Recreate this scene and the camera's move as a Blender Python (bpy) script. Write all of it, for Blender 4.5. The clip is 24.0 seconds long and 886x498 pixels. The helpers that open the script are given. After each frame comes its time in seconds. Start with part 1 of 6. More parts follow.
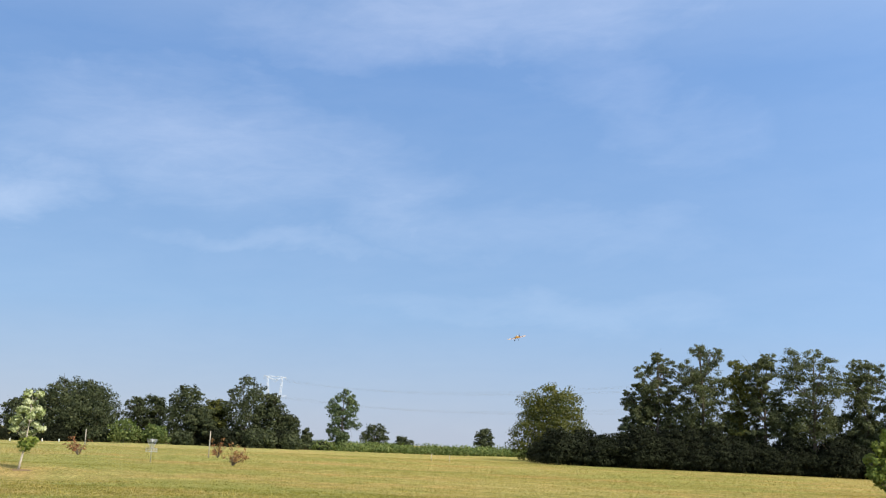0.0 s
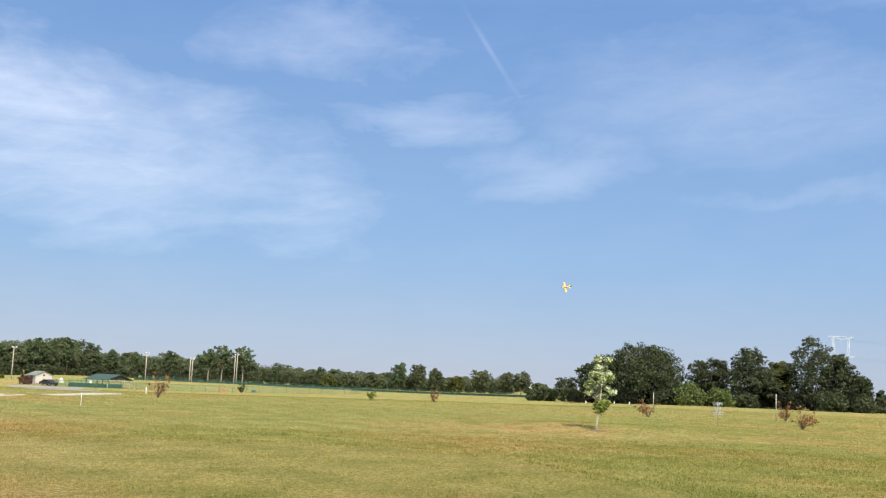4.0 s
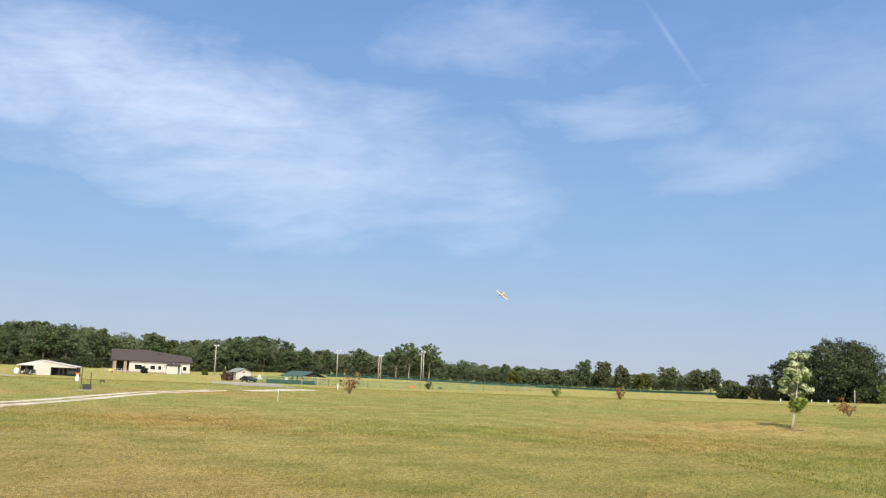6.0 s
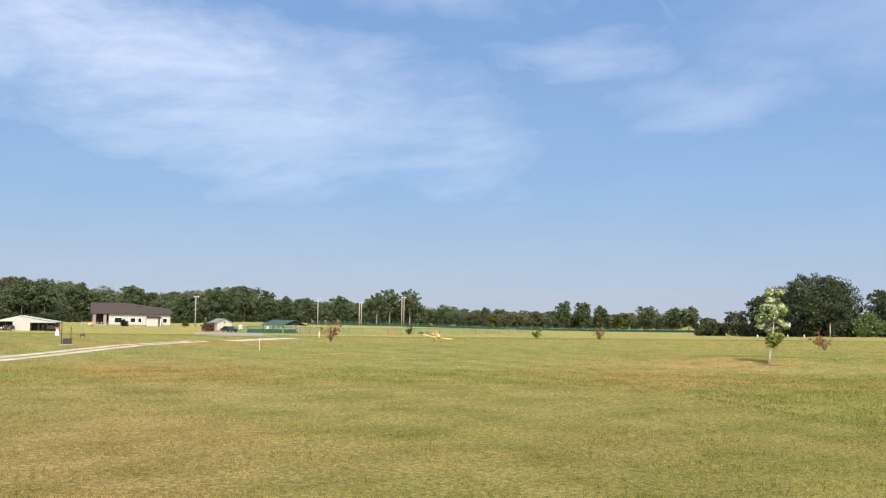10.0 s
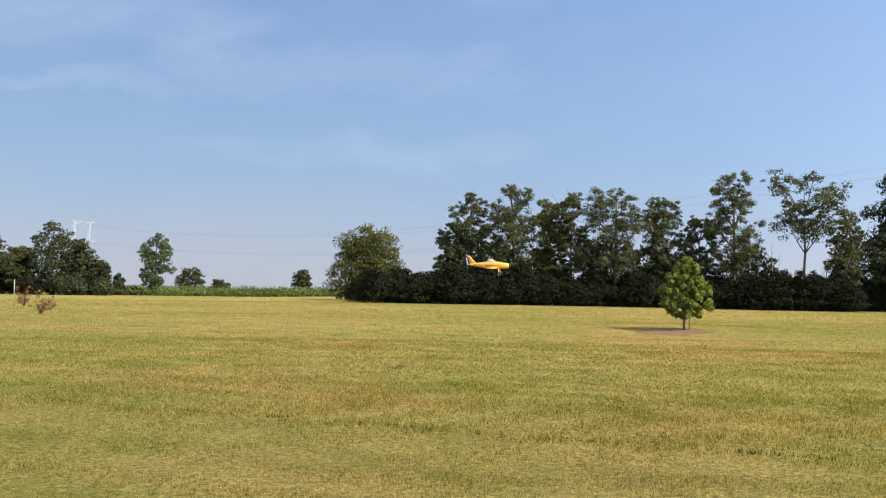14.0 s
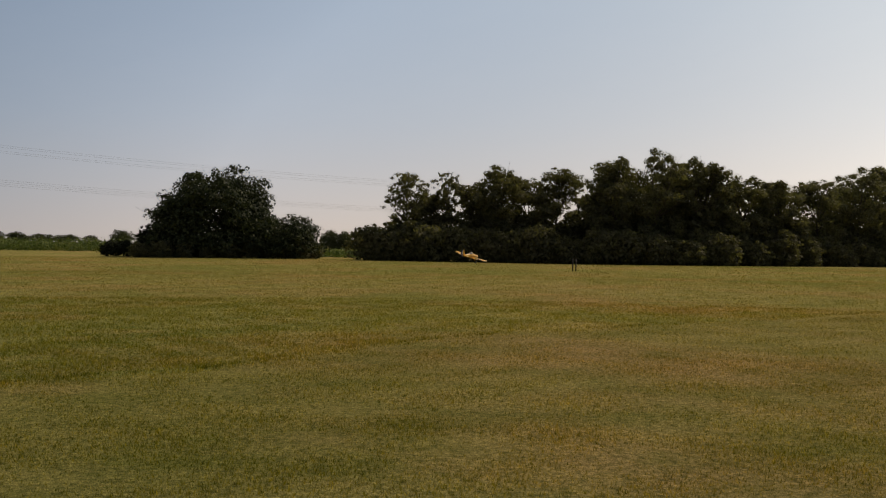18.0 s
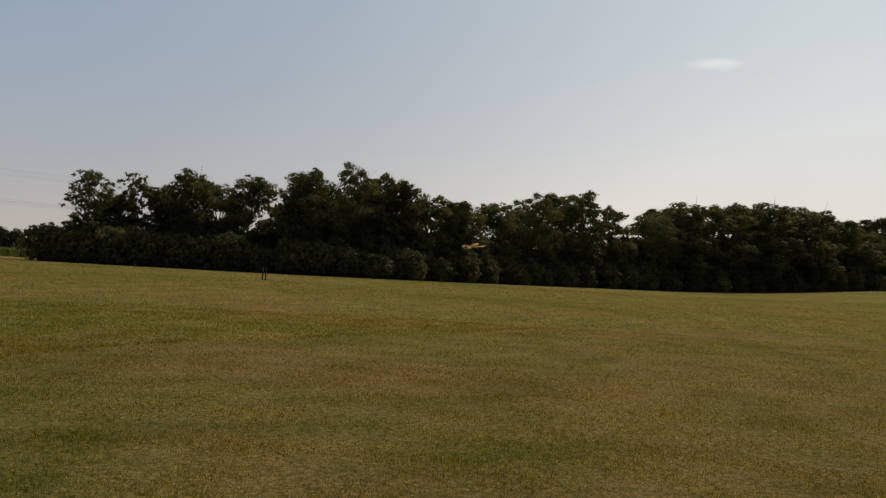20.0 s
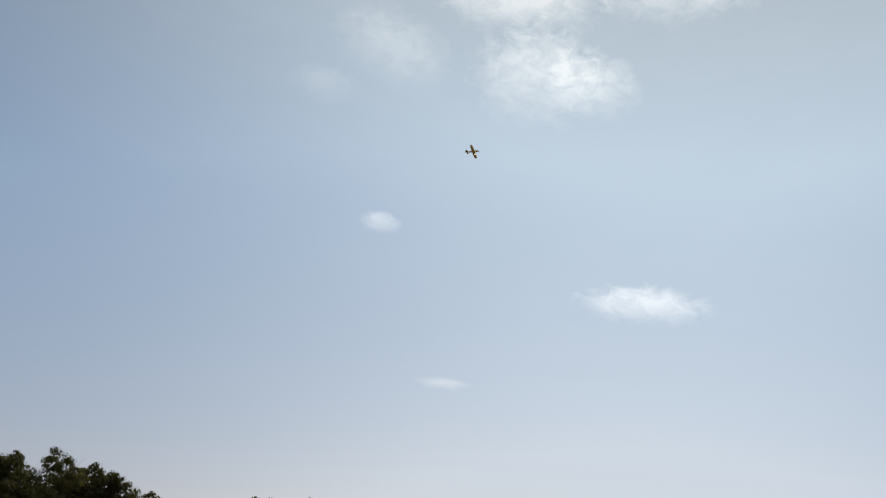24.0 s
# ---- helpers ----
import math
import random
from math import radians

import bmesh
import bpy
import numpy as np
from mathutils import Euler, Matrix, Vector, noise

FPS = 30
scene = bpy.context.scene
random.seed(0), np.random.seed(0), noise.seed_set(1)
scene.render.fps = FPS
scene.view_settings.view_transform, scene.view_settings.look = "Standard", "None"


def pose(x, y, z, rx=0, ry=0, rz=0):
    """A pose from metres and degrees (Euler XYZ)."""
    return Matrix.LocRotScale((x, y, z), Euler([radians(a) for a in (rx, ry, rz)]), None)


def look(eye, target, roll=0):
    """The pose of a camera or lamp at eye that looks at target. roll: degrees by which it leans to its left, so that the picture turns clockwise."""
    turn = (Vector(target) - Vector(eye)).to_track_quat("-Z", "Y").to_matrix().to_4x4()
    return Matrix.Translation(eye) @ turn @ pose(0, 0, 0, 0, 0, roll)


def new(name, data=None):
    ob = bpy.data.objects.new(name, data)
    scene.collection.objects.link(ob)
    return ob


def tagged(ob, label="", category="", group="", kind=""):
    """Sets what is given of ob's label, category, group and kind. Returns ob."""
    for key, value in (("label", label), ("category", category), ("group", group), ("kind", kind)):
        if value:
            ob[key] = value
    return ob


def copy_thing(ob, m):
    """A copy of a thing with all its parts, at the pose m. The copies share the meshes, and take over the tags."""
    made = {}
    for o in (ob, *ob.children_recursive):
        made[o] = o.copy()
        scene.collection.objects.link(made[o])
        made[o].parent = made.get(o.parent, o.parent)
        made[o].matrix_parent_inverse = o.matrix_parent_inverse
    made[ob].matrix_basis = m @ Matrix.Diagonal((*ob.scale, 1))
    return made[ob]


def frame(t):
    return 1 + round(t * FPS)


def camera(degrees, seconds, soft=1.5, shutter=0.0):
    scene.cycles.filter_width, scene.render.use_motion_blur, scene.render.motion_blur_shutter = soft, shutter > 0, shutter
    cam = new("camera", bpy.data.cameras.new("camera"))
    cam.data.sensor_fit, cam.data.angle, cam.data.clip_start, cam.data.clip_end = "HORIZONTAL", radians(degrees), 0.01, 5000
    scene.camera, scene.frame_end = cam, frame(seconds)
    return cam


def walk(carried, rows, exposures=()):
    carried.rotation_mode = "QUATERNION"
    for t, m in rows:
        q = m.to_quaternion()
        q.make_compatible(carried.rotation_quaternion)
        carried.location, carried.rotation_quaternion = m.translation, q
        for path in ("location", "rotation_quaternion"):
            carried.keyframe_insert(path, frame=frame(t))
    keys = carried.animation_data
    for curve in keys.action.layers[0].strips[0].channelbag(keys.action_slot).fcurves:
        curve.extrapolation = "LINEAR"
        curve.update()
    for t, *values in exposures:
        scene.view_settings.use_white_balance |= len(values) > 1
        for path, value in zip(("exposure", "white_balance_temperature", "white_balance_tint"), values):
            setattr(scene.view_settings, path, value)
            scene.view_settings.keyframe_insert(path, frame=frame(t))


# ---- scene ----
# ---- camera: a pilot's head camera that turns on the spot at eye height ----
EYE = (0.0, 0.0, 1.8)
cam = camera(46.4, 24.0, soft=1.2)
PATH = [
    (0.0, -1.72, 10.71, -2.52),
    (0.5, 2.99, 10.17, -1.96),
    (1.0, 6.77, 8.87, -1.65),
    (1.5, 10.88, 7.41, -1.78),
    (2.0, 13.90, 6.53, -1.80),
    (2.5, 17.32, 6.40, -1.49),
    (3.0, 21.68, 6.85, -1.30),
    (3.5, 25.34, 7.29, -1.84),
    (5.5, 36.43, 6.84, -2.69),
    (6.0, 38.63, 6.80, -2.43),
    (6.5, 40.21, 6.64, -2.08),
    (7.0, 41.39, 6.28, -1.69),
    (7.5, 41.90, 5.79, -1.35),
    (8.0, 41.96, 5.17, -0.98),
    (8.5, 41.58, 4.52, -0.69),
    (9.0, 40.43, 4.10, -0.52),
    (9.5, 39.19, 4.04, -0.58),
    (11.5, 28.17, 2.78, -2.51),
    (12.0, 23.25, 3.18, -2.83),
    (12.5, 17.34, 3.70, -2.55),
    (13.0, 7.45, 1.86, -0.51),
    (13.5, -2.15, 1.50, -0.16),
    (14.0, -11.73, 2.24, -0.98),
    (14.5, -22.81, 3.12, -1.76),
    (15.0, -34.29, 3.34, -2.15),
    (15.5, -46.40, 3.01, -2.11),
    (16.0, -56.79, 2.72, -1.54),
    (16.5, -65.71, 2.48, -1.13),
    (17.0, -75.53, 2.05, -0.59),
    (17.5, -82.93, 0.78, -0.45),
    (18.0, -89.04, -0.09, -0.85),
    (18.5, -93.42, -0.24, -1.17),
    (19.0, -97.10, -0.31, -1.30),
    (19.5, -102.63, -0.41, -2.28),
    (21.5, -112.48, 5.97, -2.72),
    (22.0, -114.09, 9.05, -2.65),
    (22.5, -115.63, 12.11, -3.78),
    (23.0, -117.49, 15.13, -4.87),
    (23.5, -119.33, 17.30, -5.46),
    (24.0, -121.60, 19.11, -6.20),
]
walk(cam, [(t, pose(*EYE, 90 + pitch, roll, yaw)) for t, yaw, pitch, roll in PATH],
     exposures=[(0.0, 0.31, 6450, 9), (9.0, 0.28, 6450, 9), (12.0, 0.35, 6480, 10), (13.0, 0.43, 6520, 10), (14.0, 0.28, 6900, 12), (14.6, -0.04, 6950, 13), (15.2, -0.7, 7000, 14), (16.0, -1.0, 7300, 14), (17.0, -1.28, 7700, 12), (18.0, -1.36, 7800, 11), (19.5, -1.55, 7650, 9), (21.5, -1.86, 6900, 8), (22.5, -1.8, 6700, 8), (24.0, -1.76, 6500, 8)])

# ---- light: clear late-summer sky with thin cirrus, sun behind the woods ----
SUN_AZ, SUN_EL = -133.0, 43.0


def heading(az):
    """Unit vector on the plan; az in degrees, anticlockwise from +y."""
    return Vector((-math.sin(radians(az)), math.cos(radians(az)), 0.0))


sun_way = heading(SUN_AZ) * math.cos(radians(SUN_EL)) + Vector((0, 0, math.sin(radians(SUN_EL))))
sun_data = bpy.data.lights.new("sun", "SUN")
sun_data.energy, sun_data.angle, sun_data.color = 5.0, radians(0.6), (1.0, 0.9, 0.74)
sun = new("sun", sun_data)
sun.matrix_world = look(sun_way * 200, (0, 0, 0))

world = bpy.data.worlds.new("sky")
scene.world = world
world.use_nodes = True
wt_nodes, wt_links = world.node_tree.nodes, world.node_tree.links
wt_nodes.clear()


def wmath(op, a, b=None, c=None, clamp=False):
    n = wt_nodes.new("ShaderNodeMath")
    n.operation, n.use_clamp = op, clamp
    for i, v in enumerate((a, b, c)):
        if v is None:
            continue
        if isinstance(v, (int, float)):
            n.inputs[i].default_value = v
        else:
            wt_links.new(v, n.inputs[i])
    return n.outputs[0]


sky = wt_nodes.new("ShaderNodeTexSky")
sky.sky_type, sky.sun_disc = "NISHITA", False
sky.sun_elevation, sky.sun_rotation = radians(SUN_EL), radians(-SUN_AZ)
sky.altitude, sky.air_density, sky.dust_density, sky.ozone_density = 60, 1.1, 0.35, 4.0
way = wt_nodes.new("ShaderNodeTexCoord").outputs["Generated"]
axes = wt_nodes.new("ShaderNodeSeparateXYZ")
wt_links.new(way, axes.inputs[0])
wx, wy, wz = axes.outputs
sky_az = wmath("MULTIPLY", wmath("ARCTAN2", wmath("MULTIPLY", wx, -1.0), wy), 180 / math.pi)
sky_el = wmath("MULTIPLY", wmath("ARCSINE", wz), 180 / math.pi)


def sky_noise(sx, sy, scale, detail, rough, shear=0.0, seed=0.0):
    """Noise over azimuth and elevation, stretched by sx and sy degrees."""
    comb = wt_nodes.new("ShaderNodeCombineXYZ")
    u = wmath("ADD", sky_az, wmath("MULTIPLY", sky_el, shear))
    wt_links.new(wmath("DIVIDE", u, sx), comb.inputs[0])
    wt_links.new(wmath("DIVIDE", sky_el, sy), comb.inputs[1])
    comb.inputs[2].default_value = seed
    n = wt_nodes.new("ShaderNodeTexNoise")
    n.inputs["Scale"].default_value, n.inputs["Detail"].default_value = scale, detail
    n.inputs["Roughness"].default_value = rough
    n.inputs["Distortion"].default_value = 0.6
    wt_links.new(comb.outputs[0], n.inputs["Vector"])
    return n.outputs[0]


wisp = sky_noise(9.0, 3.4, 1.0, 8.0, 0.62, 0.9)
fluff = sky_noise(1.25, 0.8, 1.0, 9.0, 0.66, 0.0, 4.0)


ragged_az = wmath("ADD", sky_az, wmath("MULTIPLY", wmath("SUBTRACT", sky_noise(11.0, 5.0, 1.0, 5.0, 0.6, 0.4, 7.0), 0.5), 16.0))
ragged_el = wmath("ADD", sky_el, wmath("MULTIPLY", wmath("SUBTRACT", sky_noise(8.0, 4.0, 1.0, 5.0, 0.6, 0.4, 9.0), 0.5), 5.0))


def cloud(az, el, wide, high, tilt, strength, texture, grow, low, top, heap=False):
    """A patch of cloud of that half-width and half-height in degrees, broken up by a noise."""
    du = wmath("SUBTRACT", sky_az if heap else ragged_az, az)
    dv = wmath("SUBTRACT", wmath("SUBTRACT", sky_el if heap else ragged_el, el), wmath("MULTIPLY", du, tilt))
    uu, vv = wmath("DIVIDE", du, wide), wmath("DIVIDE", dv, high)
    r2 = wmath("ADD", wmath("MULTIPLY", uu, uu), wmath("MULTIPLY", vv, vv))
    body = wmath("SUBTRACT", 1.0, r2, clamp=True)
    t = wmath("SUBTRACT", wmath("ADD", texture, wmath("MULTIPLY", body, grow)), low)
    t = wmath("DIVIDE", t, top - low, clamp=True)
    if heap:  # sunlit heads over a soft dim base
        t = wmath("MULTIPLY", t, wmath("ADD", 0.8, wmath("MULTIPLY", vv, 0.7), clamp=True))
    return wmath("MULTIPLY", wmath("MULTIPLY", t, wmath("POWER", body, 0.5)), strength)


CIRRUS = [
    (51.0, 12.6, 19.0, 5.2, 0.16, 0.5), (60.0, 15.0, 14.0, 3.6, 0.16, 0.26), (36.0, 18.6, 7.0, 2.2, -0.05, 0.3), (30.0, 14.4, 6.0, 1.6, -0.03, 0.32), (23.0, 11.8, 6.0, 2.2, -0.05, 0.26),
    (12.0, 15.6, 14.0, 4.2, 0.1, 0.22), (8.5, 10.4, 7.0, 0.8, 0.0, 0.12), (-2.0, 23.0, 16.0, 2.4, -0.12, 0.2), (-12.0, 19.0, 6.0, 3.5, 0.5, 0.1), (-8.0, 7.4, 12.0, 1.2, 0.04, 0.09), (-5.0, 12.0, 12.0, 1.8, 0.03, 0.1),
]
CUMULUS = [
    (-131.2, 16.8, 4.6, 1.35, 0.02, 0.85), (-115.6, 20.0, 1.5, 0.8, 0.0, 0.6), (-120.3, 11.6, 2.0, 0.45, 0.0, 0.45), (-124.0, 28.8, 4.8, 3.6, 0.0, 0.46),
    (-127.5, 28.6, 3.6, 2.4, 0.1, 0.42), (-115.0, 29.5, 4.6, 2.8, 0.2, 0.24), (-122.5, 33.0, 6.5, 2.8, 0.0, 0.65), (-132.0, 35.0, 8.0, 3.8, 0.0, 0.85), (-111.0, 27.0, 2.6, 1.4, 0.0, 0.15),
]
thread = sky_noise(4.0, 1.1, 1.0, 8.0, 0.66, 0.7, 2.0)
combed = wmath("ADD", wmath("MULTIPLY", wisp, 0.6), wmath("MULTIPLY", thread, 0.4))
cover = None
for az, el, wide, high, tilt, strength in CIRRUS:
    c = cloud(az, el, wide, high, tilt, strength, combed, 0.28, 0.37, 0.92)
    cover = c if cover is None else wmath("ADD", cover, c)
for az, el, wide, high, tilt, strength in CUMULUS:
    cover = wmath("ADD", cover, cloud(az, el, wide, high, tilt, strength * 1.35, fluff, 0.54, 0.62, 1.08, True))
cover = wmath("ADD", cover, wmath("MULTIPLY", wmath("SUBTRACT", combed, 0.42, clamp=True), 0.13), clamp=True)
# old vapour trail, high on the clear side
trail = wmath("SUBTRACT", wmath("SUBTRACT", sky_el, 17.8), wmath("MULTIPLY", wmath("SUBTRACT", sky_az, 26.2), 1.42))
trail = wmath("SUBTRACT", 1.0, wmath("ABSOLUTE", wmath("DIVIDE", trail, 0.35)), clamp=True)
trail = wmath("MULTIPLY", trail, wmath("SUBTRACT", 1.0, wmath("ABSOLUTE", wmath("DIVIDE", wmath("SUBTRACT", sky_el, 18.2), 2.8)), clamp=True))
cover = wmath("ADD", cover, wmath("MULTIPLY", wmath("MULTIPLY", trail, wisp), 0.3), clamp=True)


def wblend(mode, fac, a, b):
    x = wt_nodes.new("ShaderNodeMix")
    x.data_type, x.blend_type = "RGBA", mode
    for key, v in (("Factor", fac), ("A", a), ("B", b)):
        if isinstance(v, float):
            x.inputs[key].default_value = v
        elif isinstance(v, tuple):
            x.inputs[key].default_value = (*v, 1.0)
        else:
            wt_links.new(v, x.inputs[key])
    return x.outputs["Result"]


# hazy summer air: pale towards the horizon, white and warm round the sun
haze = wt_nodes.new("ShaderNodeValToRGB")
for e, (p, c) in zip([haze.color_ramp.elements[0], haze.color_ramp.elements[1], haze.color_ramp.elements.new(0.12), haze.color_ramp.elements.new(0.35)],
                     [(0.0, (0.4, 0.46, 0.6)), (1.0, (0.11, 0.22, 0.46)), (0.12, (0.265, 0.42, 0.67)), (0.35, (0.165, 0.31, 0.61))]):
    e.position, e.color = p, (*c, 1.0)
wt_links.new(wmath("MAXIMUM", wz, 0.0), haze.inputs[0])
toward = wt_nodes.new("ShaderNodeVectorMath")
toward.operation = "DOT_PRODUCT"
wt_links.new(way, toward.inputs[0])
toward.inputs[1].default_value = sun_way
facing = wmath("MAXIMUM", toward.outputs["Value"], 0.0)
level = wmath("SUBTRACT", 1.0, wmath("MAXIMUM", wz, 0.0))
glow = wmath("MULTIPLY", wmath("POWER", facing, 9.0), 1.75)
sunward = wmath("DIVIDE", wmath("ADD", toward.outputs["Value"], 0.6), 1.6, clamp=True)
bloom = wmath("MULTIPLY", wmath("MULTIPLY", wmath("POWER", sunward, 3.2), wmath("POWER", level, 2.6)), 4.6)
cool = wblend("MIX", sunward, (0.5, 0.94, 1.8), (0.8, 1.0, 1.22))
warm = wblend("MIX", wmath("MULTIPLY", wmath("POWER", level, 8.0), sunward), cool, (1.62, 1.22, 0.86))
flat = wmath("SQRT", wmath("ADD", wmath("MULTIPLY", wx, wx), wmath("ADD", wmath("MULTIPLY", wy, wy), 0.0001)))
beneath = wmath("DIVIDE", wmath("ADD", wmath("MULTIPLY", wx, heading(SUN_AZ).x), wmath("MULTIPLY", wy, heading(SUN_AZ).y)), flat)
pale = wmath("MULTIPLY", wmath("MULTIPLY", wmath("POWER", wmath("MAXIMUM", beneath, 0.0), 9.0), wmath("POWER", level, 4.0)), 2.0)
air = wblend("ADD", bloom, haze.outputs[0], warm)
air = wblend("ADD", pale, air, (1.02, 0.98, 0.94))
air = wblend("ADD", glow, air, (0.92, 1.0, 0.95))
nishita = wblend("MULTIPLY", 1.0, sky.outputs[0], (0.07, 0.07, 0.07))
clear = wblend("MIX", 0.8, nishita, air)
lit = wblend("ADD", cover, clear, (0.54, 0.46, 0.36))
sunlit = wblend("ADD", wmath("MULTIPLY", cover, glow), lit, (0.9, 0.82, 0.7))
back = wt_nodes.new("ShaderNodeBackground")
back.inputs["Strength"].default_value = 1.0
wt_links.new(sunlit, back.inputs["Color"])
wt_links.new(back.outputs[0], wt_nodes.new("ShaderNodeOutputWorld").inputs["Surface"])


# ---- materials ----
def material(name):
    m = bpy.data.materials.new(name)
    m.use_nodes = True
    n, l = m.node_tree.nodes, m.node_tree.links
    return m, n, l, n["Principled BSDF"]


def tex_noise(n, l, coord, scale, detail=4.0, rough=0.55, stretch=None):
    t = n.new("ShaderNodeTexNoise")
    t.inputs["Scale"].default_value, t.inputs["Detail"].default_value, t.inputs["Roughness"].default_value = scale, detail, rough
    if stretch:
        mp = n.new("ShaderNodeMapping")
        mp.inputs["Scale"].default_value = stretch[:3]
        if len(stretch) > 3:
            mp.inputs["Rotation"].default_value[2] = radians(stretch[3])
        l.new(coord, mp.inputs[0])
        coord = mp.outputs[0]
    l.new(coord, t.inputs["Vector"])
    return t.outputs[0]


def ramp(n, l, fac, stops):
    r = n.new("ShaderNodeValToRGB")
    el = r.color_ramp.elements
    while len(el) < len(stops):
        el.new(0.5)
    for e, (p, c) in zip(el, stops):
        e.position, e.color = p, (*c, 1.0)
    l.new(fac, r.inputs[0])
    return r.outputs[0]


def blend(n, l, fac, a, b, mode="MIX"):
    x = n.new("ShaderNodeMix")
    x.data_type, x.blend_type = "RGBA", mode
    for key, v in (("Factor", fac), ("A", a), ("B", b)):
        if isinstance(v, (int, float)):
            x.inputs[key].default_value = v
        elif isinstance(v, tuple):
            x.inputs[key].default_value = (*v, 1.0)
        else:
            l.new(v, x.inputs[key])
    return x.outputs["Result"]


def plain(name, colour, rough=0.6, metal=0.0, grain=0.0, scale=3.0, bump=0.0):
    """A painted or bare surface with soft stains and fine grain."""
    m, n, l, b = material(name)
    b.inputs["Roughness"].default_value, b.inputs["Metallic"].default_value = rough, metal
    co = n.new("ShaderNodeTexCoord").outputs["Object"]
    big, small = tex_noise(n, l, co, scale, 5.0), tex_noise(n, l, co, scale * 14, 3.0)
    mixv = n.new("ShaderNodeMath")
    mixv.operation = "MULTIPLY_ADD"
    l.new(small, mixv.inputs[0])
    mixv.inputs[1].default_value = 0.4
    l.new(big, mixv.inputs[2])
    dark, light = tuple(c * (1 - grain) for c in colour), tuple(min(1, c * (1 + grain * 0.6)) for c in colour)
    l.new(ramp(n, l, mixv.outputs[0], [(0.35, dark), (0.95, light)]), b.inputs["Base Color"])
    if bump:
        bp = n.new("ShaderNodeBump")
        bp.inputs["Strength"].default_value, bp.inputs["Distance"].default_value = bump, 0.02
        l.new(small, bp.inputs["Height"])
        l.new(bp.outputs[0], b.inputs["Normal"])
    return m


def leafy(name, dark, mid, light, translucent=0.28, rough=0.6, gloss=0.12):
    """Foliage: each clump takes its own shade between three greens; light comes through the leaves."""
    m, n, l, b = material(name)
    geo = n.new("ShaderNodeNewGeometry")
    co = n.new("ShaderNodeTexCoord").outputs["Object"]
    drift = tex_noise(n, l, co, 0.35, 3.0)
    add = n.new("ShaderNodeMath")
    add.operation = "MULTIPLY_ADD"
    l.new(geo.outputs["Random Per Island"], add.inputs[0])
    add.inputs[1].default_value = 0.55
    l.new(drift, add.inputs[2])
    col = ramp(n, l, add.outputs[0], [(0.35, dark), (0.7, mid), (1.05, light)])
    l.new(col, b.inputs["Base Color"])
    b.inputs["Roughness"].default_value = rough
    b.inputs["Specular IOR Level"].default_value = gloss
    tr = n.new("ShaderNodeBsdfTranslucent")
    l.new(blend(n, l, 1.0, col, (1.15, 1.25, 0.55), "MULTIPLY"), tr.inputs["Color"])
    mix = n.new("ShaderNodeMixShader")
    mix.inputs[0].default_value = translucent
    l.new(b.outputs[0], mix.inputs[1])
    l.new(tr.outputs[0], mix.inputs[2])
    l.new(mix.outputs[0], n["Material Output"].inputs["Surface"])
    return m


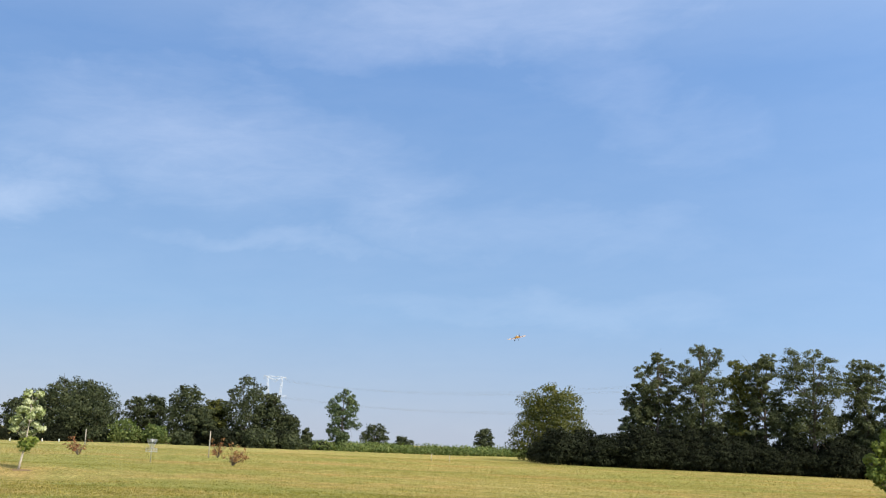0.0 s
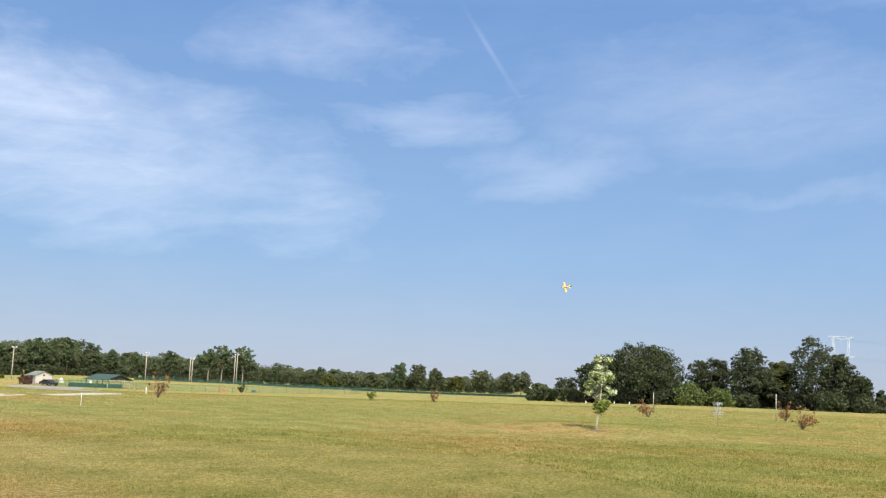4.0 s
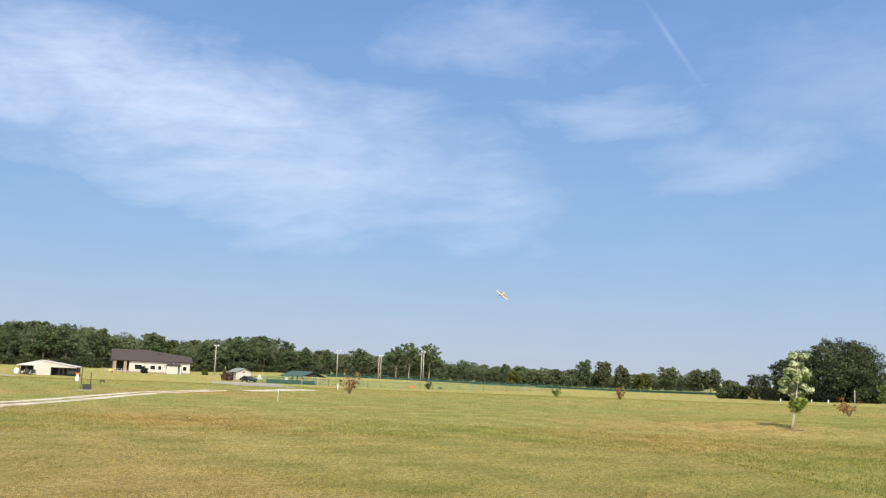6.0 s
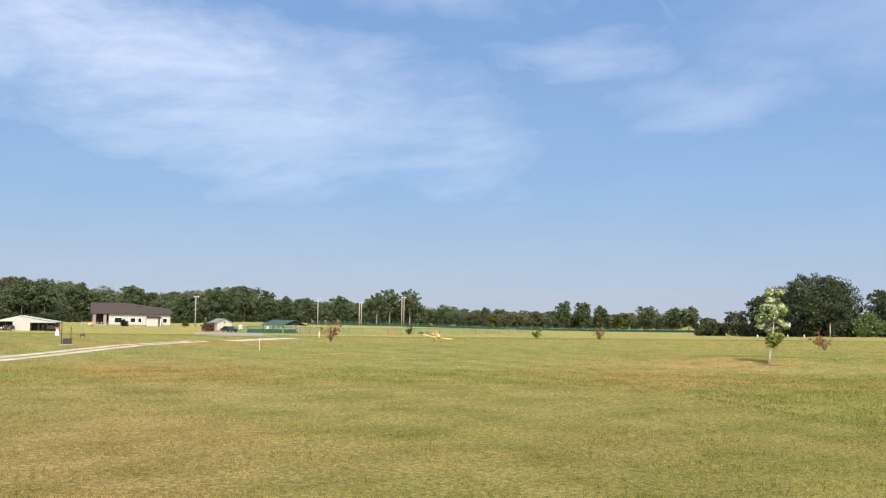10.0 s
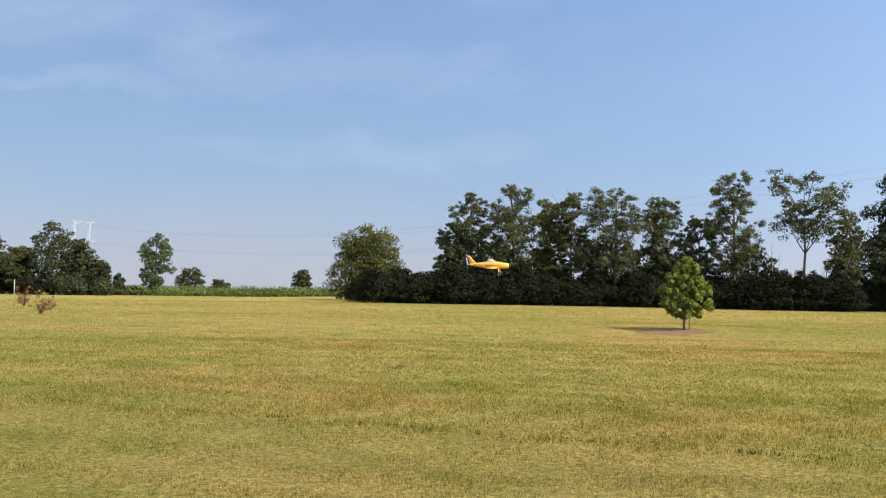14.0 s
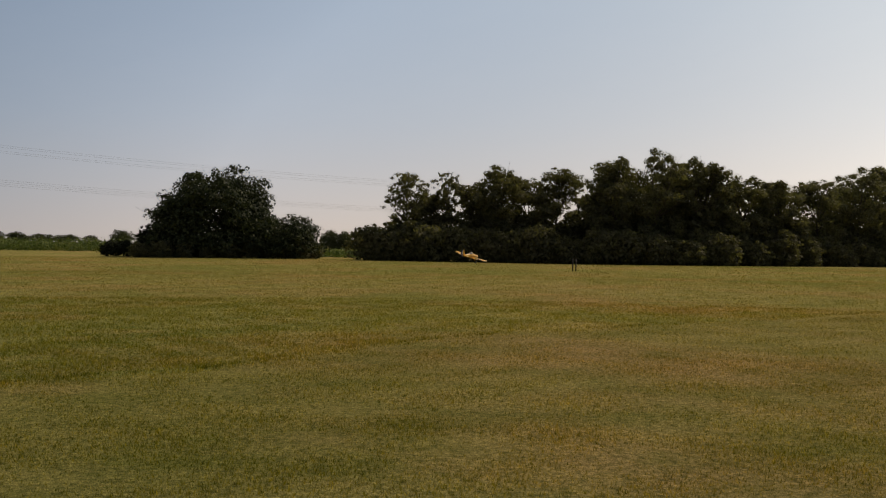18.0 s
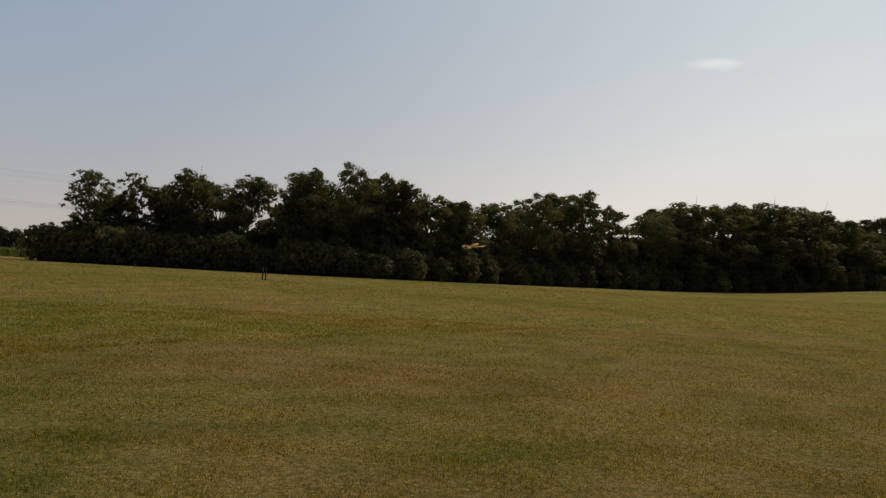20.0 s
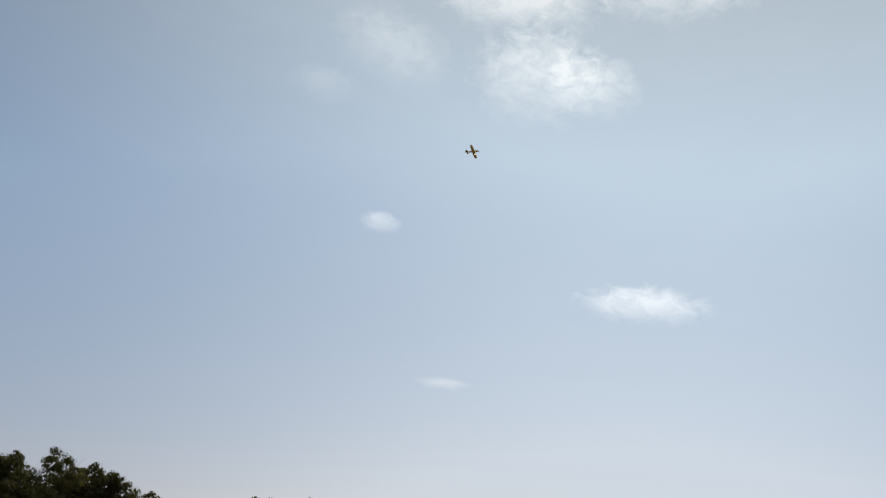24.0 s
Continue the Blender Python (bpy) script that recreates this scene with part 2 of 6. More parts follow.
def lawn(name, green, straw, bleached, soil, blade=False):
    """Sun-bleached mown grass: green and straw patches, mower passes, bare reddish soil, fine blades as relief."""
    m, n, l, b = material(name)
    co = n.new("ShaderNodeTexCoord").outputs["Object"]
    broad = tex_noise(n, l, co, 0.03, 5.0, 0.6)
    streak = tex_noise(n, l, co, 0.2, 6.0, 0.62, (0.2, 1.0, 1.0, 24))
    patch = tex_noise(n, l, co, 0.085, 7.0, 0.66)
    base = ramp(n, l, broad, [(0.36, green), (0.52, straw), (0.66, bleached)])
    base = blend(n, l, ramp(n, l, streak, [(0.46, (0, 0, 0)), (0.68, (0.45, 0.45, 0.45))]), base, green)
    sep = n.new("ShaderNodeSeparateXYZ")
    l.new(co, sep.inputs[0])
    west = n.new("ShaderNodeMapRange")  # lusher turf on the farm side
    west.interpolation_type = "SMOOTHSTEP"
    for key, v in (("From Min", 4.0), ("From Max", -40.0), ("To Min", 0.0), ("To Max", 0.9)):
        west.inputs[key].default_value = v
    l.new(sep.outputs[0], west.inputs["Value"])
    base = blend(n, l, west.outputs[0], base, tuple(c * k for c, k in zip(green, (1.24, 1.19, 1.5))))
    base = blend(n, l, ramp(n, l, patch, [(0.47, (0, 0, 0)), (0.66, (0.85, 0.85, 0.85))]), base, soil)
    across = n.new("ShaderNodeVectorMath")  # faint bands left by the mower's passes
    across.operation = "DOT_PRODUCT"
    l.new(co, across.inputs[0])
    across.inputs[1].default_value = (0.9, 2.05, 0.0)
    drift = n.new("ShaderNodeMath")
    drift.operation = "MULTIPLY_ADD"
    l.new(broad, drift.inputs[0])
    drift.inputs[1].default_value = 30.0
    l.new(across.outputs["Value"], drift.inputs[2])
    band = n.new("ShaderNodeMath")
    band.operation = "SINE"
    l.new(drift.outputs[0], band.inputs[0])
    half = n.new("ShaderNodeMath")
    half.operation = "MULTIPLY_ADD"
    l.new(band.outputs[0], half.inputs[0])
    half.inputs[1].default_value = half.inputs[2].default_value = 0.5
    base = blend(n, l, 1.0, base, ramp(n, l, half.outputs[0], [(0.1, (0.95, 0.965, 0.945)), (0.9, (1.05, 1.035, 1.045))]), "MULTIPLY")
    tuft = tex_noise(n, l, co, 13.0 if "short" in name else 7.0, 3.0, 0.7)
    base = blend(n, l, 1.0, base, ramp(n, l, tuft, [(0.36, (0.66, 0.71, 0.6)), (0.5, (1.0, 1.0, 1.0)), (0.66, (1.3, 1.27, 1.24))]), "MULTIPLY")
    clump = tex_noise(n, l, co, 0.75, 6.0, 0.72, (1.0, 0.55, 1.0, 24))
    base = blend(n, l, 1.0, base, ramp(n, l, clump, [(0.36, (0.78, 0.84, 0.72)), (0.5, (1.0, 1.0, 1.0)), (0.66, (1.17, 1.14, 1.13))]), "MULTIPLY")
    b.inputs["Roughness"].default_value = 0.9
    b.inputs["Specular IOR Level"].default_value = 0.0
    if blade:
        rnd = n.new("ShaderNodeNewGeometry").outputs["Random Per Island"]
        base = blend(n, l, 1.0, base, ramp(n, l, rnd, [(0.0, (0.5, 0.58, 0.4)), (0.35, (0.84, 0.9, 0.76)), (0.75, (1.1, 1.1, 1.02)), (1.0, (1.7, 1.62, 1.5))] if "short" in name else [(0.0, (0.62, 0.7, 0.5)), (0.3, (0.86, 0.92, 0.76)), (0.7, (1.08, 1.09, 1.0)), (1.0, (1.34, 1.32, 1.2))]), "MULTIPLY")
        l.new(base, b.inputs["Base Color"])
        tr = n.new("ShaderNodeBsdfTranslucent")
        l.new(blend(n, l, 1.0, base, (1.05, 0.9, 0.1), "MULTIPLY"), tr.inputs["Color"])
        mix = n.new("ShaderNodeMixShader")
        mix.inputs[0].default_value = 0.48
        l.new(b.outputs[0], mix.inputs[1])
        l.new(tr.outputs[0], mix.inputs[2])
        l.new(mix.outputs[0], n["Material Output"].inputs["Surface"])
        return m
    base = blend(n, l, 1.0, base, (0.98, 0.97, 0.95), "MULTIPLY")  # thatch under the blades
    fine = tex_noise(n, l, co, 8.0, 7.0, 0.75)
    hair = tex_noise(n, l, co, 46.0, 3.0, 0.8)
    # Hollows of the relief darkened: shaded gaps between blades painted into the colour.
    base = blend(n, l, 0.5, base, ramp(n, l, fine, [(0.38, (0.4, 0.46, 0.34)), (0.47, (0.95, 0.96, 0.93)), (0.62, (1.3, 1.26, 1.2))]), "MULTIPLY")
    base = blend(n, l, 0.8, base, ramp(n, l, hair, [(0.38, (0.45, 0.5, 0.4)), (0.5, (1, 1, 1)), (0.64, (1.5, 1.42, 1.3))]), "MULTIPLY")
    l.new(base, b.inputs["Base Color"])
    bp = n.new("ShaderNodeBump")
    bp.inputs["Strength"].default_value, bp.inputs["Distance"].default_value = 0.8, 0.06
    add = n.new("ShaderNodeMath")
    l.new(fine, add.inputs[0])
    l.new(hair, add.inputs[1])
    l.new(add.outputs[0], bp.inputs["Height"])
    l.new(bp.outputs[0], b.inputs["Normal"])
    return m


FIELD_TONES = ((0.199, 0.205, 0.066), (0.276, 0.244, 0.092), (0.32, 0.264, 0.113), (0.356, 0.236, 0.111))
SHORT_TONES = ((0.215, 0.204, 0.069), (0.28, 0.238, 0.094), (0.323, 0.253, 0.113), (0.327, 0.228, 0.111))
GRASS = lawn("field_grass", *FIELD_TONES)
SHORT_GRASS = lawn("short_grass", *SHORT_TONES)
BLADE = lawn("grass_blades", *FIELD_TONES, blade=True)
# Uncut green of the mow line, darkened further for the ridge's own shadow.
UNCUT_BLADE = lawn("uncut_shadow_blades", (0.135, 0.145, 0.045), (0.16, 0.152, 0.054), (0.18, 0.155, 0.06), (0.19, 0.145, 0.062), blade=True)
SHORT_BLADE = lawn("short_grass_blades", *SHORT_TONES, blade=True)
BARK = plain("bark", (0.085, 0.065, 0.048), 0.9, 0, 0.45, 2.0, 0.6)
PALE_BARK = plain("pale_bark", (0.26, 0.22, 0.17), 0.85, 0, 0.3, 4.0, 0.4)
LEAF_OAK = leafy("oak_leaves", (0.028, 0.035, 0.017), (0.058, 0.068, 0.031), (0.115, 0.127, 0.06), 0.24)
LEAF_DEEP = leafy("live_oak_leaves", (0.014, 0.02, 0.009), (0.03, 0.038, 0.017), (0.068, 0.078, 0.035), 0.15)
# Woodland browns, lifted to put the lens's veiling glare into the leaf colour.
LEAF_WOOD = leafy("glare_lifted_leaves", (0.062, 0.058, 0.037), (0.115, 0.107, 0.06), (0.18, 0.164, 0.09), 0.5)
LEAF_GREEN = leafy("fresh_leaves", (0.04, 0.065, 0.014), (0.115, 0.155, 0.03), (0.25, 0.28, 0.065), 0.38)
LEAF_YELLOW = leafy("yellowing_leaves", (0.026, 0.034, 0.01), (0.066, 0.076, 0.02), (0.125, 0.122, 0.032))
# Near-black greens put the underwood's shade into the leaf colour.
LEAF_SHADE = leafy("shade_dark_leaves", (0.009, 0.011, 0.007), (0.015, 0.018, 0.01), (0.023, 0.027, 0.014), 0.1, 0.7, 0.04)
# Farm-woods foliage, pines too: greens paled to paint in aerial haze.
LEAF_HAZE = leafy("haze_pale_leaves", (0.045, 0.06, 0.036), (0.085, 0.105, 0.056), (0.145, 0.16, 0.08), 0.22)
LEAF_PINE = leafy("pine_needles", (0.03, 0.046, 0.023), (0.06, 0.085, 0.038), (0.1, 0.126, 0.053), 0.18)
LEAF_PALE = leafy("pale_silvery_leaves", (0.07, 0.1, 0.03), (0.24, 0.28, 0.11), (0.52, 0.54, 0.34), 0.3, 0.4)
LEAF_RED = leafy("reddish_leaves", (0.1, 0.045, 0.025), (0.23, 0.1, 0.05), (0.3, 0.18, 0.08), 0.3)
LEAF_PLUM = leafy("plum_leaves", (0.03, 0.016, 0.012), (0.07, 0.034, 0.026), (0.12, 0.06, 0.04), 0.2)
LEAF_CROP = leafy("field_weeds", (0.035, 0.055, 0.015), (0.08, 0.112, 0.034), (0.16, 0.185, 0.06), 0.32)
CREAM = plain("cream_metal_siding", (0.43, 0.387, 0.328), 0.5, 0, 0.08, 0.6)
ROOF_BROWN = plain("brown_shingles", (0.042, 0.028, 0.025), 0.85, 0, 0.3, 2.0, 0.3)
ROOF_GREEN = plain("green_metal_roof", (0.033, 0.066, 0.047), 0.5, 0.1, 0.2, 1.0)
ROOF_GREY = plain("grey_green_roof", (0.17, 0.185, 0.15), 0.7, 0, 0.2, 1.0)
ROOF_CREAM = plain("pale_metal_roof", (0.44, 0.4, 0.35), 0.45, 0.1, 0.1, 1.0)
WHITE = plain("white_paint", (0.74, 0.74, 0.71), 0.5, 0, 0.08, 2.0)
STONE = plain("field_stone", (0.27, 0.19, 0.14), 0.9, 0, 0.4, 5.0, 0.6)
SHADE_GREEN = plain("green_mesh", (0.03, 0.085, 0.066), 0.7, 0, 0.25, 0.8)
GREEN_PAINT = plain("green_painted_steel", (0.02, 0.09, 0.06), 0.45, 0.2, 0.15, 2.0)
STEEL = plain("galvanised_steel", (0.45, 0.46, 0.46), 0.4, 0.7, 0.2, 3.0)
PYLON = plain("weathered_pylon_steel", (0.52, 0.54, 0.57), 0.5, 0.0, 0.12, 0.5)
WIRE = plain("power_line_aluminium", (0.36, 0.36, 0.37), 0.5, 0.3, 0.1, 1.0)
WOOD_POLE = plain("weathered_pole_wood", (0.36, 0.32, 0.27), 0.85, 0, 0.3, 3.0, 0.3)
DARK_WOOD = plain("dark_timber", (0.035, 0.028, 0.022), 0.8, 0, 0.3, 5.0, 0.3)
GLASS = plain("dark_window_glass", (0.012, 0.013, 0.015), 0.08, 0, 0.1, 1.0)
GRAVEL = plain("pale_gravel", (0.44, 0.385, 0.31), 0.95, 0, 0.5, 0.8, 0.8)
GREY_GRAVEL = plain("grey_gravel", (0.27, 0.245, 0.205), 0.95, 0, 0.3, 0.5, 0.8)
SOIL = plain("bare_soil", (0.19, 0.125, 0.07), 0.95, 0, 0.35, 3.0, 0.8)
TRODDEN = plain("trodden_earth", (0.24, 0.175, 0.11), 0.95, 0, 0.55, 1.3, 0.8)
YOUNG_BARK = plain("young_pale_bark", (0.42, 0.37, 0.3), 0.8, 0, 0.25, 6.0, 0.3)
for loose in (GRAVEL, GREY_GRAVEL, SOIL, TRODDEN):
    loose.node_tree.nodes["Principled BSDF"].inputs["Specular IOR Level"].default_value = 0.05
BLACK = plain("black_rubber", (0.015, 0.015, 0.016), 0.75, 0, 0.2, 8.0)
YELLOW = plain("yellow_foam_paint", (0.84, 0.45, 0.065), 0.38, 0, 0.05, 6.0)
BLUE = plain("dark_blue_paint", (0.012, 0.02, 0.09), 0.4, 0, 0.1, 6.0)
CANOPY = plain("tinted_canopy", (0.4, 0.4, 0.38), 0.1, 0, 0.05, 6.0)
CAR_PAINT = plain("dark_car_paint", (0.016, 0.017, 0.02), 0.42, 0.0, 0.1, 1.0)
ORANGE = plain("orange_plastic", (0.5, 0.13, 0.03), 0.5, 0, 0.1, 4.0)


# ---- building blocks ----
def part(name, bm, mat, parent, label=""):
    """Links a bmesh as one mesh object under a thing or a part."""
    me = bpy.data.meshes.new(name)
    bm.to_mesh(me)
    bm.free()
    if mat:
        me.materials.append(mat)
    ob = new(name, me)
    ob.parent = parent
    if label:
        ob["label"] = label
    return ob


def thing(name, m, label, category, group="", kind=""):
    ob = new(name)
    ob.empty_display_size = 0.3
    ob.matrix_world = m
    return tagged(ob, label, category, group, kind)


def box(bm, x0, y0, z0, x1, y1, z1, bevel=0.0):
    r = bmesh.ops.create_cube(bm, size=1.0)
    vs = r["verts"]
    for v in vs:
        v.co = Vector((x0 + (v.co.x + 0.5) * (x1 - x0), y0 + (v.co.y + 0.5) * (y1 - y0), z0 + (v.co.z + 0.5) * (z1 - z0)))
    if bevel:
        edges = list({e for v in vs for e in v.link_edges})
        bmesh.ops.bevel(bm, geom=edges, offset=bevel, segments=2, affect="EDGES")
    return bm


def boxed(*args, bevel=0.0):
    return box(bmesh.new(), *args, bevel=bevel)


def tube(bm, points, radii, sides=6, cap=True):
    """A tapered tube along points."""
    rings = []
    pts = [Vector(p) for p in points]
    for i, p in enumerate(pts):
        d = (pts[min(i + 1, len(pts) - 1)] - pts[max(i - 1, 0)]).normalized()
        a = d.orthogonal().normalized() if abs(d.z) < 0.9 else Vector((1, 0, 0))
        a = (a - d * a.dot(d)).normalized()
        b = d.cross(a)
        rings.append([bm.verts.new(p + (a * math.cos(k * math.tau / sides) + b * math.sin(k * math.tau / sides)) * radii[i]) for k in range(sides)])
    for r0, r1 in zip(rings, rings[1:]):
        for k in range(sides):
            f = bm.faces.new((r0[k], r0[(k + 1) % sides], r1[(k + 1) % sides], r1[k]))
            f.smooth = True
    if cap:
        bm.faces.new(rings[-1])
        bm.faces.new(rings[0][::-1])
    return bm


def rod(points, radius, sides=6):
    return tube(bmesh.new(), points, [radius] * len(points), sides)


def prism(bm, outline, y0, y1):
    """A slab whose x,z outline runs from y0 to y1."""
    front = [bm.verts.new((x, y0, z)) for x, z in outline]
    rear = [bm.verts.new((x, y1, z)) for x, z in outline]
    n = len(outline)
    bm.faces.new(front)
    bm.faces.new(rear[::-1])
    for i in range(n):
        bm.faces.new((front[i], rear[i], rear[(i + 1) % n], front[(i + 1) % n]))
    bmesh.ops.recalc_face_normals(bm, faces=bm.faces)
    return bm


def smooth_step(a, b, x):
    t = min(1.0, max(0.0, (x - a) / (b - a)))
    return t * t * (3 - 2 * t)


SLOPES = [(20.0, 47.0), (-24.87, 51.0)]  # short banks that tilt towards the pilot, each with a young tree on it


def ground_z(x, y):
    """The field is level; towards the farm it dips gently and rises again behind the dog park; southwards it climbs to the woods."""
    d = math.hypot(x, y)
    az = math.degrees(math.atan2(-x, y))
    keep = 1 - smooth_step(100, 130, az)
    dip = 2.5 * smooth_step(12, 44, az) * keep * smooth_step(70, 230, d)
    rise = (1.6 - 0.9 * smooth_step(49, 52, az)) * smooth_step(28, 44, az) * keep * smooth_step(248, 292, d)
    fall = 8.0 * smooth_step(-14, -9, az) * (1 - smooth_step(9, 20, az)) * smooth_step(226, 480, d)
    hollow = 0.38 * smooth_step(-7, 1, az) * (1 - smooth_step(22, 32, az)) * smooth_step(90, 190, d)
    knoll = 3.1 * smooth_step(118, 136, -az) * (1 - smooth_step(152, 178, -az)) * smooth_step(95, 240, d)
    swale = 0.07 * smooth_step(12, 40, d) * noise.noise((x * 0.045, y * 0.045, 0.3))
    bank = 0.0
    for a, r in SLOPES:
        c, e = math.cos(radians(a)), math.sin(radians(a))
        u, v = -x * e + y * c - r, x * c + y * e
        bank += 0.085 * u * math.exp(-(u * u + v * v) / 28.0)
    return bank + rise - dip - hollow - fall + knoll + swale * (1 - smooth_step(150, 400, d))


def on(az, d, lift=0.0):
    p = heading(az) * d
    p.z = ground_z(p.x, p.y) + lift
    return p


def stand(az, d, turn=0.0, lift=0.0):
    """A pose on the ground whose -y side faces the middle of the field, turned by some degrees."""
    p = on(az, d, lift)
    return pose(p.x, p.y, p.z, 0, 0, az + turn)


def sheet(name, mat, verts, faces, smooth=False):
    me = bpy.data.meshes.new(name)
    me.from_pydata(verts, [], faces)
    me.materials.append(mat)
    if smooth:
        me.polygons.foreach_set("use_smooth", [True] * len(me.polygons))
    me.update()
    return new(name, me)


# ---- ground ----
def build_ground():
    radii = [0.0] + [1.5 * 1.055 ** i for i in range(150)]
    radii = [r for r in radii if r < 4300] + [4500.0]
    seg = 240
    verts, faces = [(0, 0, ground_z(0, 0))], []
    for r in radii[1:]:
        for k in range(seg):
            a = k * math.tau / seg
            x, y = r * math.cos(a), r * math.sin(a)
            verts.append((x, y, ground_z(x, y)))
    for k in range(seg):
        faces.append((0, 1 + k, 1 + (k + 1) % seg))
    for i in range(len(radii) - 2):
        for k in range(seg):
            a, b = 1 + i * seg + k, 1 + i * seg + (k + 1) % seg
            faces.append((a, a + seg, b + seg, b))
    tagged(sheet("ground", GRASS, verts, faces, True), "wide mown field of sun-bleached green and straw grass", "ground", kind="structure")


build_ground()


def ribbon(name, mat, way, widths, lift, label, category, ragged=0.25, shift=0.0):
    """A track laid on the ground along points of (az, d)."""
    rng = random.Random(name)
    pts = []
    for (a0, d0), (a1, d1) in zip(way, way[1:]):
        p, q = on(a0, d0), on(a1, d1)
        n = max(2, int((q - p).length / 1.5))
        pts += [p.lerp(q, i / n) for i in range(n)]
    pts.append(on(*way[-1]))
    verts, faces = [], []
    for i, p in enumerate(pts):
        d = (pts[min(i + 1, len(pts) - 1)] - pts[max(i - 1, 0)])
        d.z = 0
        d.normalize()
        side = Vector((d.y, -d.x, 0))
        w = widths[0] + (widths[1] - widths[0]) * i / len(pts)
        for k in (-1, -0.5, 0, 0.5, 1):
            q = p + side * (shift + w / 2 * k + (rng.uniform(-ragged, ragged) if abs(k) == 1 else 0))
            verts.append((q.x, q.y, ground_z(q.x, q.y) + lift * (1 if abs(k) < 1 else 0.2)))
    for i in range(len(pts) - 1):
        for k in range(4):
            a = i * 5 + k
            faces.append((a, a + 1, a + 6, a + 5))
    return tagged(sheet(name, mat, verts, faces, True), label, category, kind="structure")


# ---- trees ----
def leaf_mesh(name, blobs, count, size, rng, mat, fill=0.55, droop=0.0):
    """Many small folded leaf clumps spread through the outer part of each blob (x, y, z, rx, ry, rz)."""
    blobs = np.array(blobs, float)
    area = (blobs[:, 3] * blobs[:, 5]) ** 0.8
    pick = rng.choice(len(blobs), count, p=area / area.sum())
    d = rng.normal(size=(count, 3))
    d[:, 2] = d[:, 2] * 0.9 + 0.18
    d /= np.linalg.norm(d, axis=1)[:, None]
    r = fill + (1.06 - fill) * rng.random(count) ** 0.6
    c = blobs[pick, :3] + d * r[:, None] * blobs[pick, 3:]
    nrm = d + rng.normal(size=(count, 3)) * 0.36 + np.array([0, 0, 0.2])
    nrm /= np.linalg.norm(nrm, axis=1)[:, None]
    u = np.cross(nrm, rng.normal(size=(count, 3)))
    u /= np.linalg.norm(u, axis=1)[:, None]
    u[:, 2] -= droop
    v = np.cross(nrm, u)
    s = size * rng.uniform(0.55, 1.3, count)[:, None]
    fold = nrm * s * 0.18
    verts = np.stack([c - u * s * 0.62, c + v * s * 0.36 - fold, c + u * s * 0.62, c - v * s * 0.36 - fold], 1).reshape(-1, 3)
    me = bpy.data.meshes.new(name)
    me.vertices.add(count * 4)
    me.vertices.foreach_set("co", verts.ravel())
    me.loops.add(count * 4)
    me.loops.foreach_set("vertex_index", np.arange(count * 4))
    me.polygons.add(count)
    me.polygons.foreach_set("loop_start", np.arange(count) * 4)
    me.materials.append(mat)
    me.update(calc_edges=True)
    return me


HABIT = {  # foot of the crown, number of limbs' masses, size of a mass, sprays on a mass, height of the widest part, fullness of the outline, solid heart
    "broad": (0.14, 22, 0.19, 11, 0.45, 0.5, True), "tall": (0.22, 34, 0.18, 9, 0.5, 0.5, False), "upright": (0.06, 20, 0.21, 10, 0.36, 0.7, True),
    "umbrella": (0.46, 20, 0.17, 9, 0.55, 0.5, False), "pine": (0.34, 22, 0.18, 8, 0.45, 0.6, False), "mound": (0.0, 42, 0.185, 11, 0.0, 0.4, True), "dome": (0.02, 46, 0.165, 11, 0.2, 0.6, True), "shrub": (0.0, 18, 0.22, 8, 0.0, 0.45, True)}


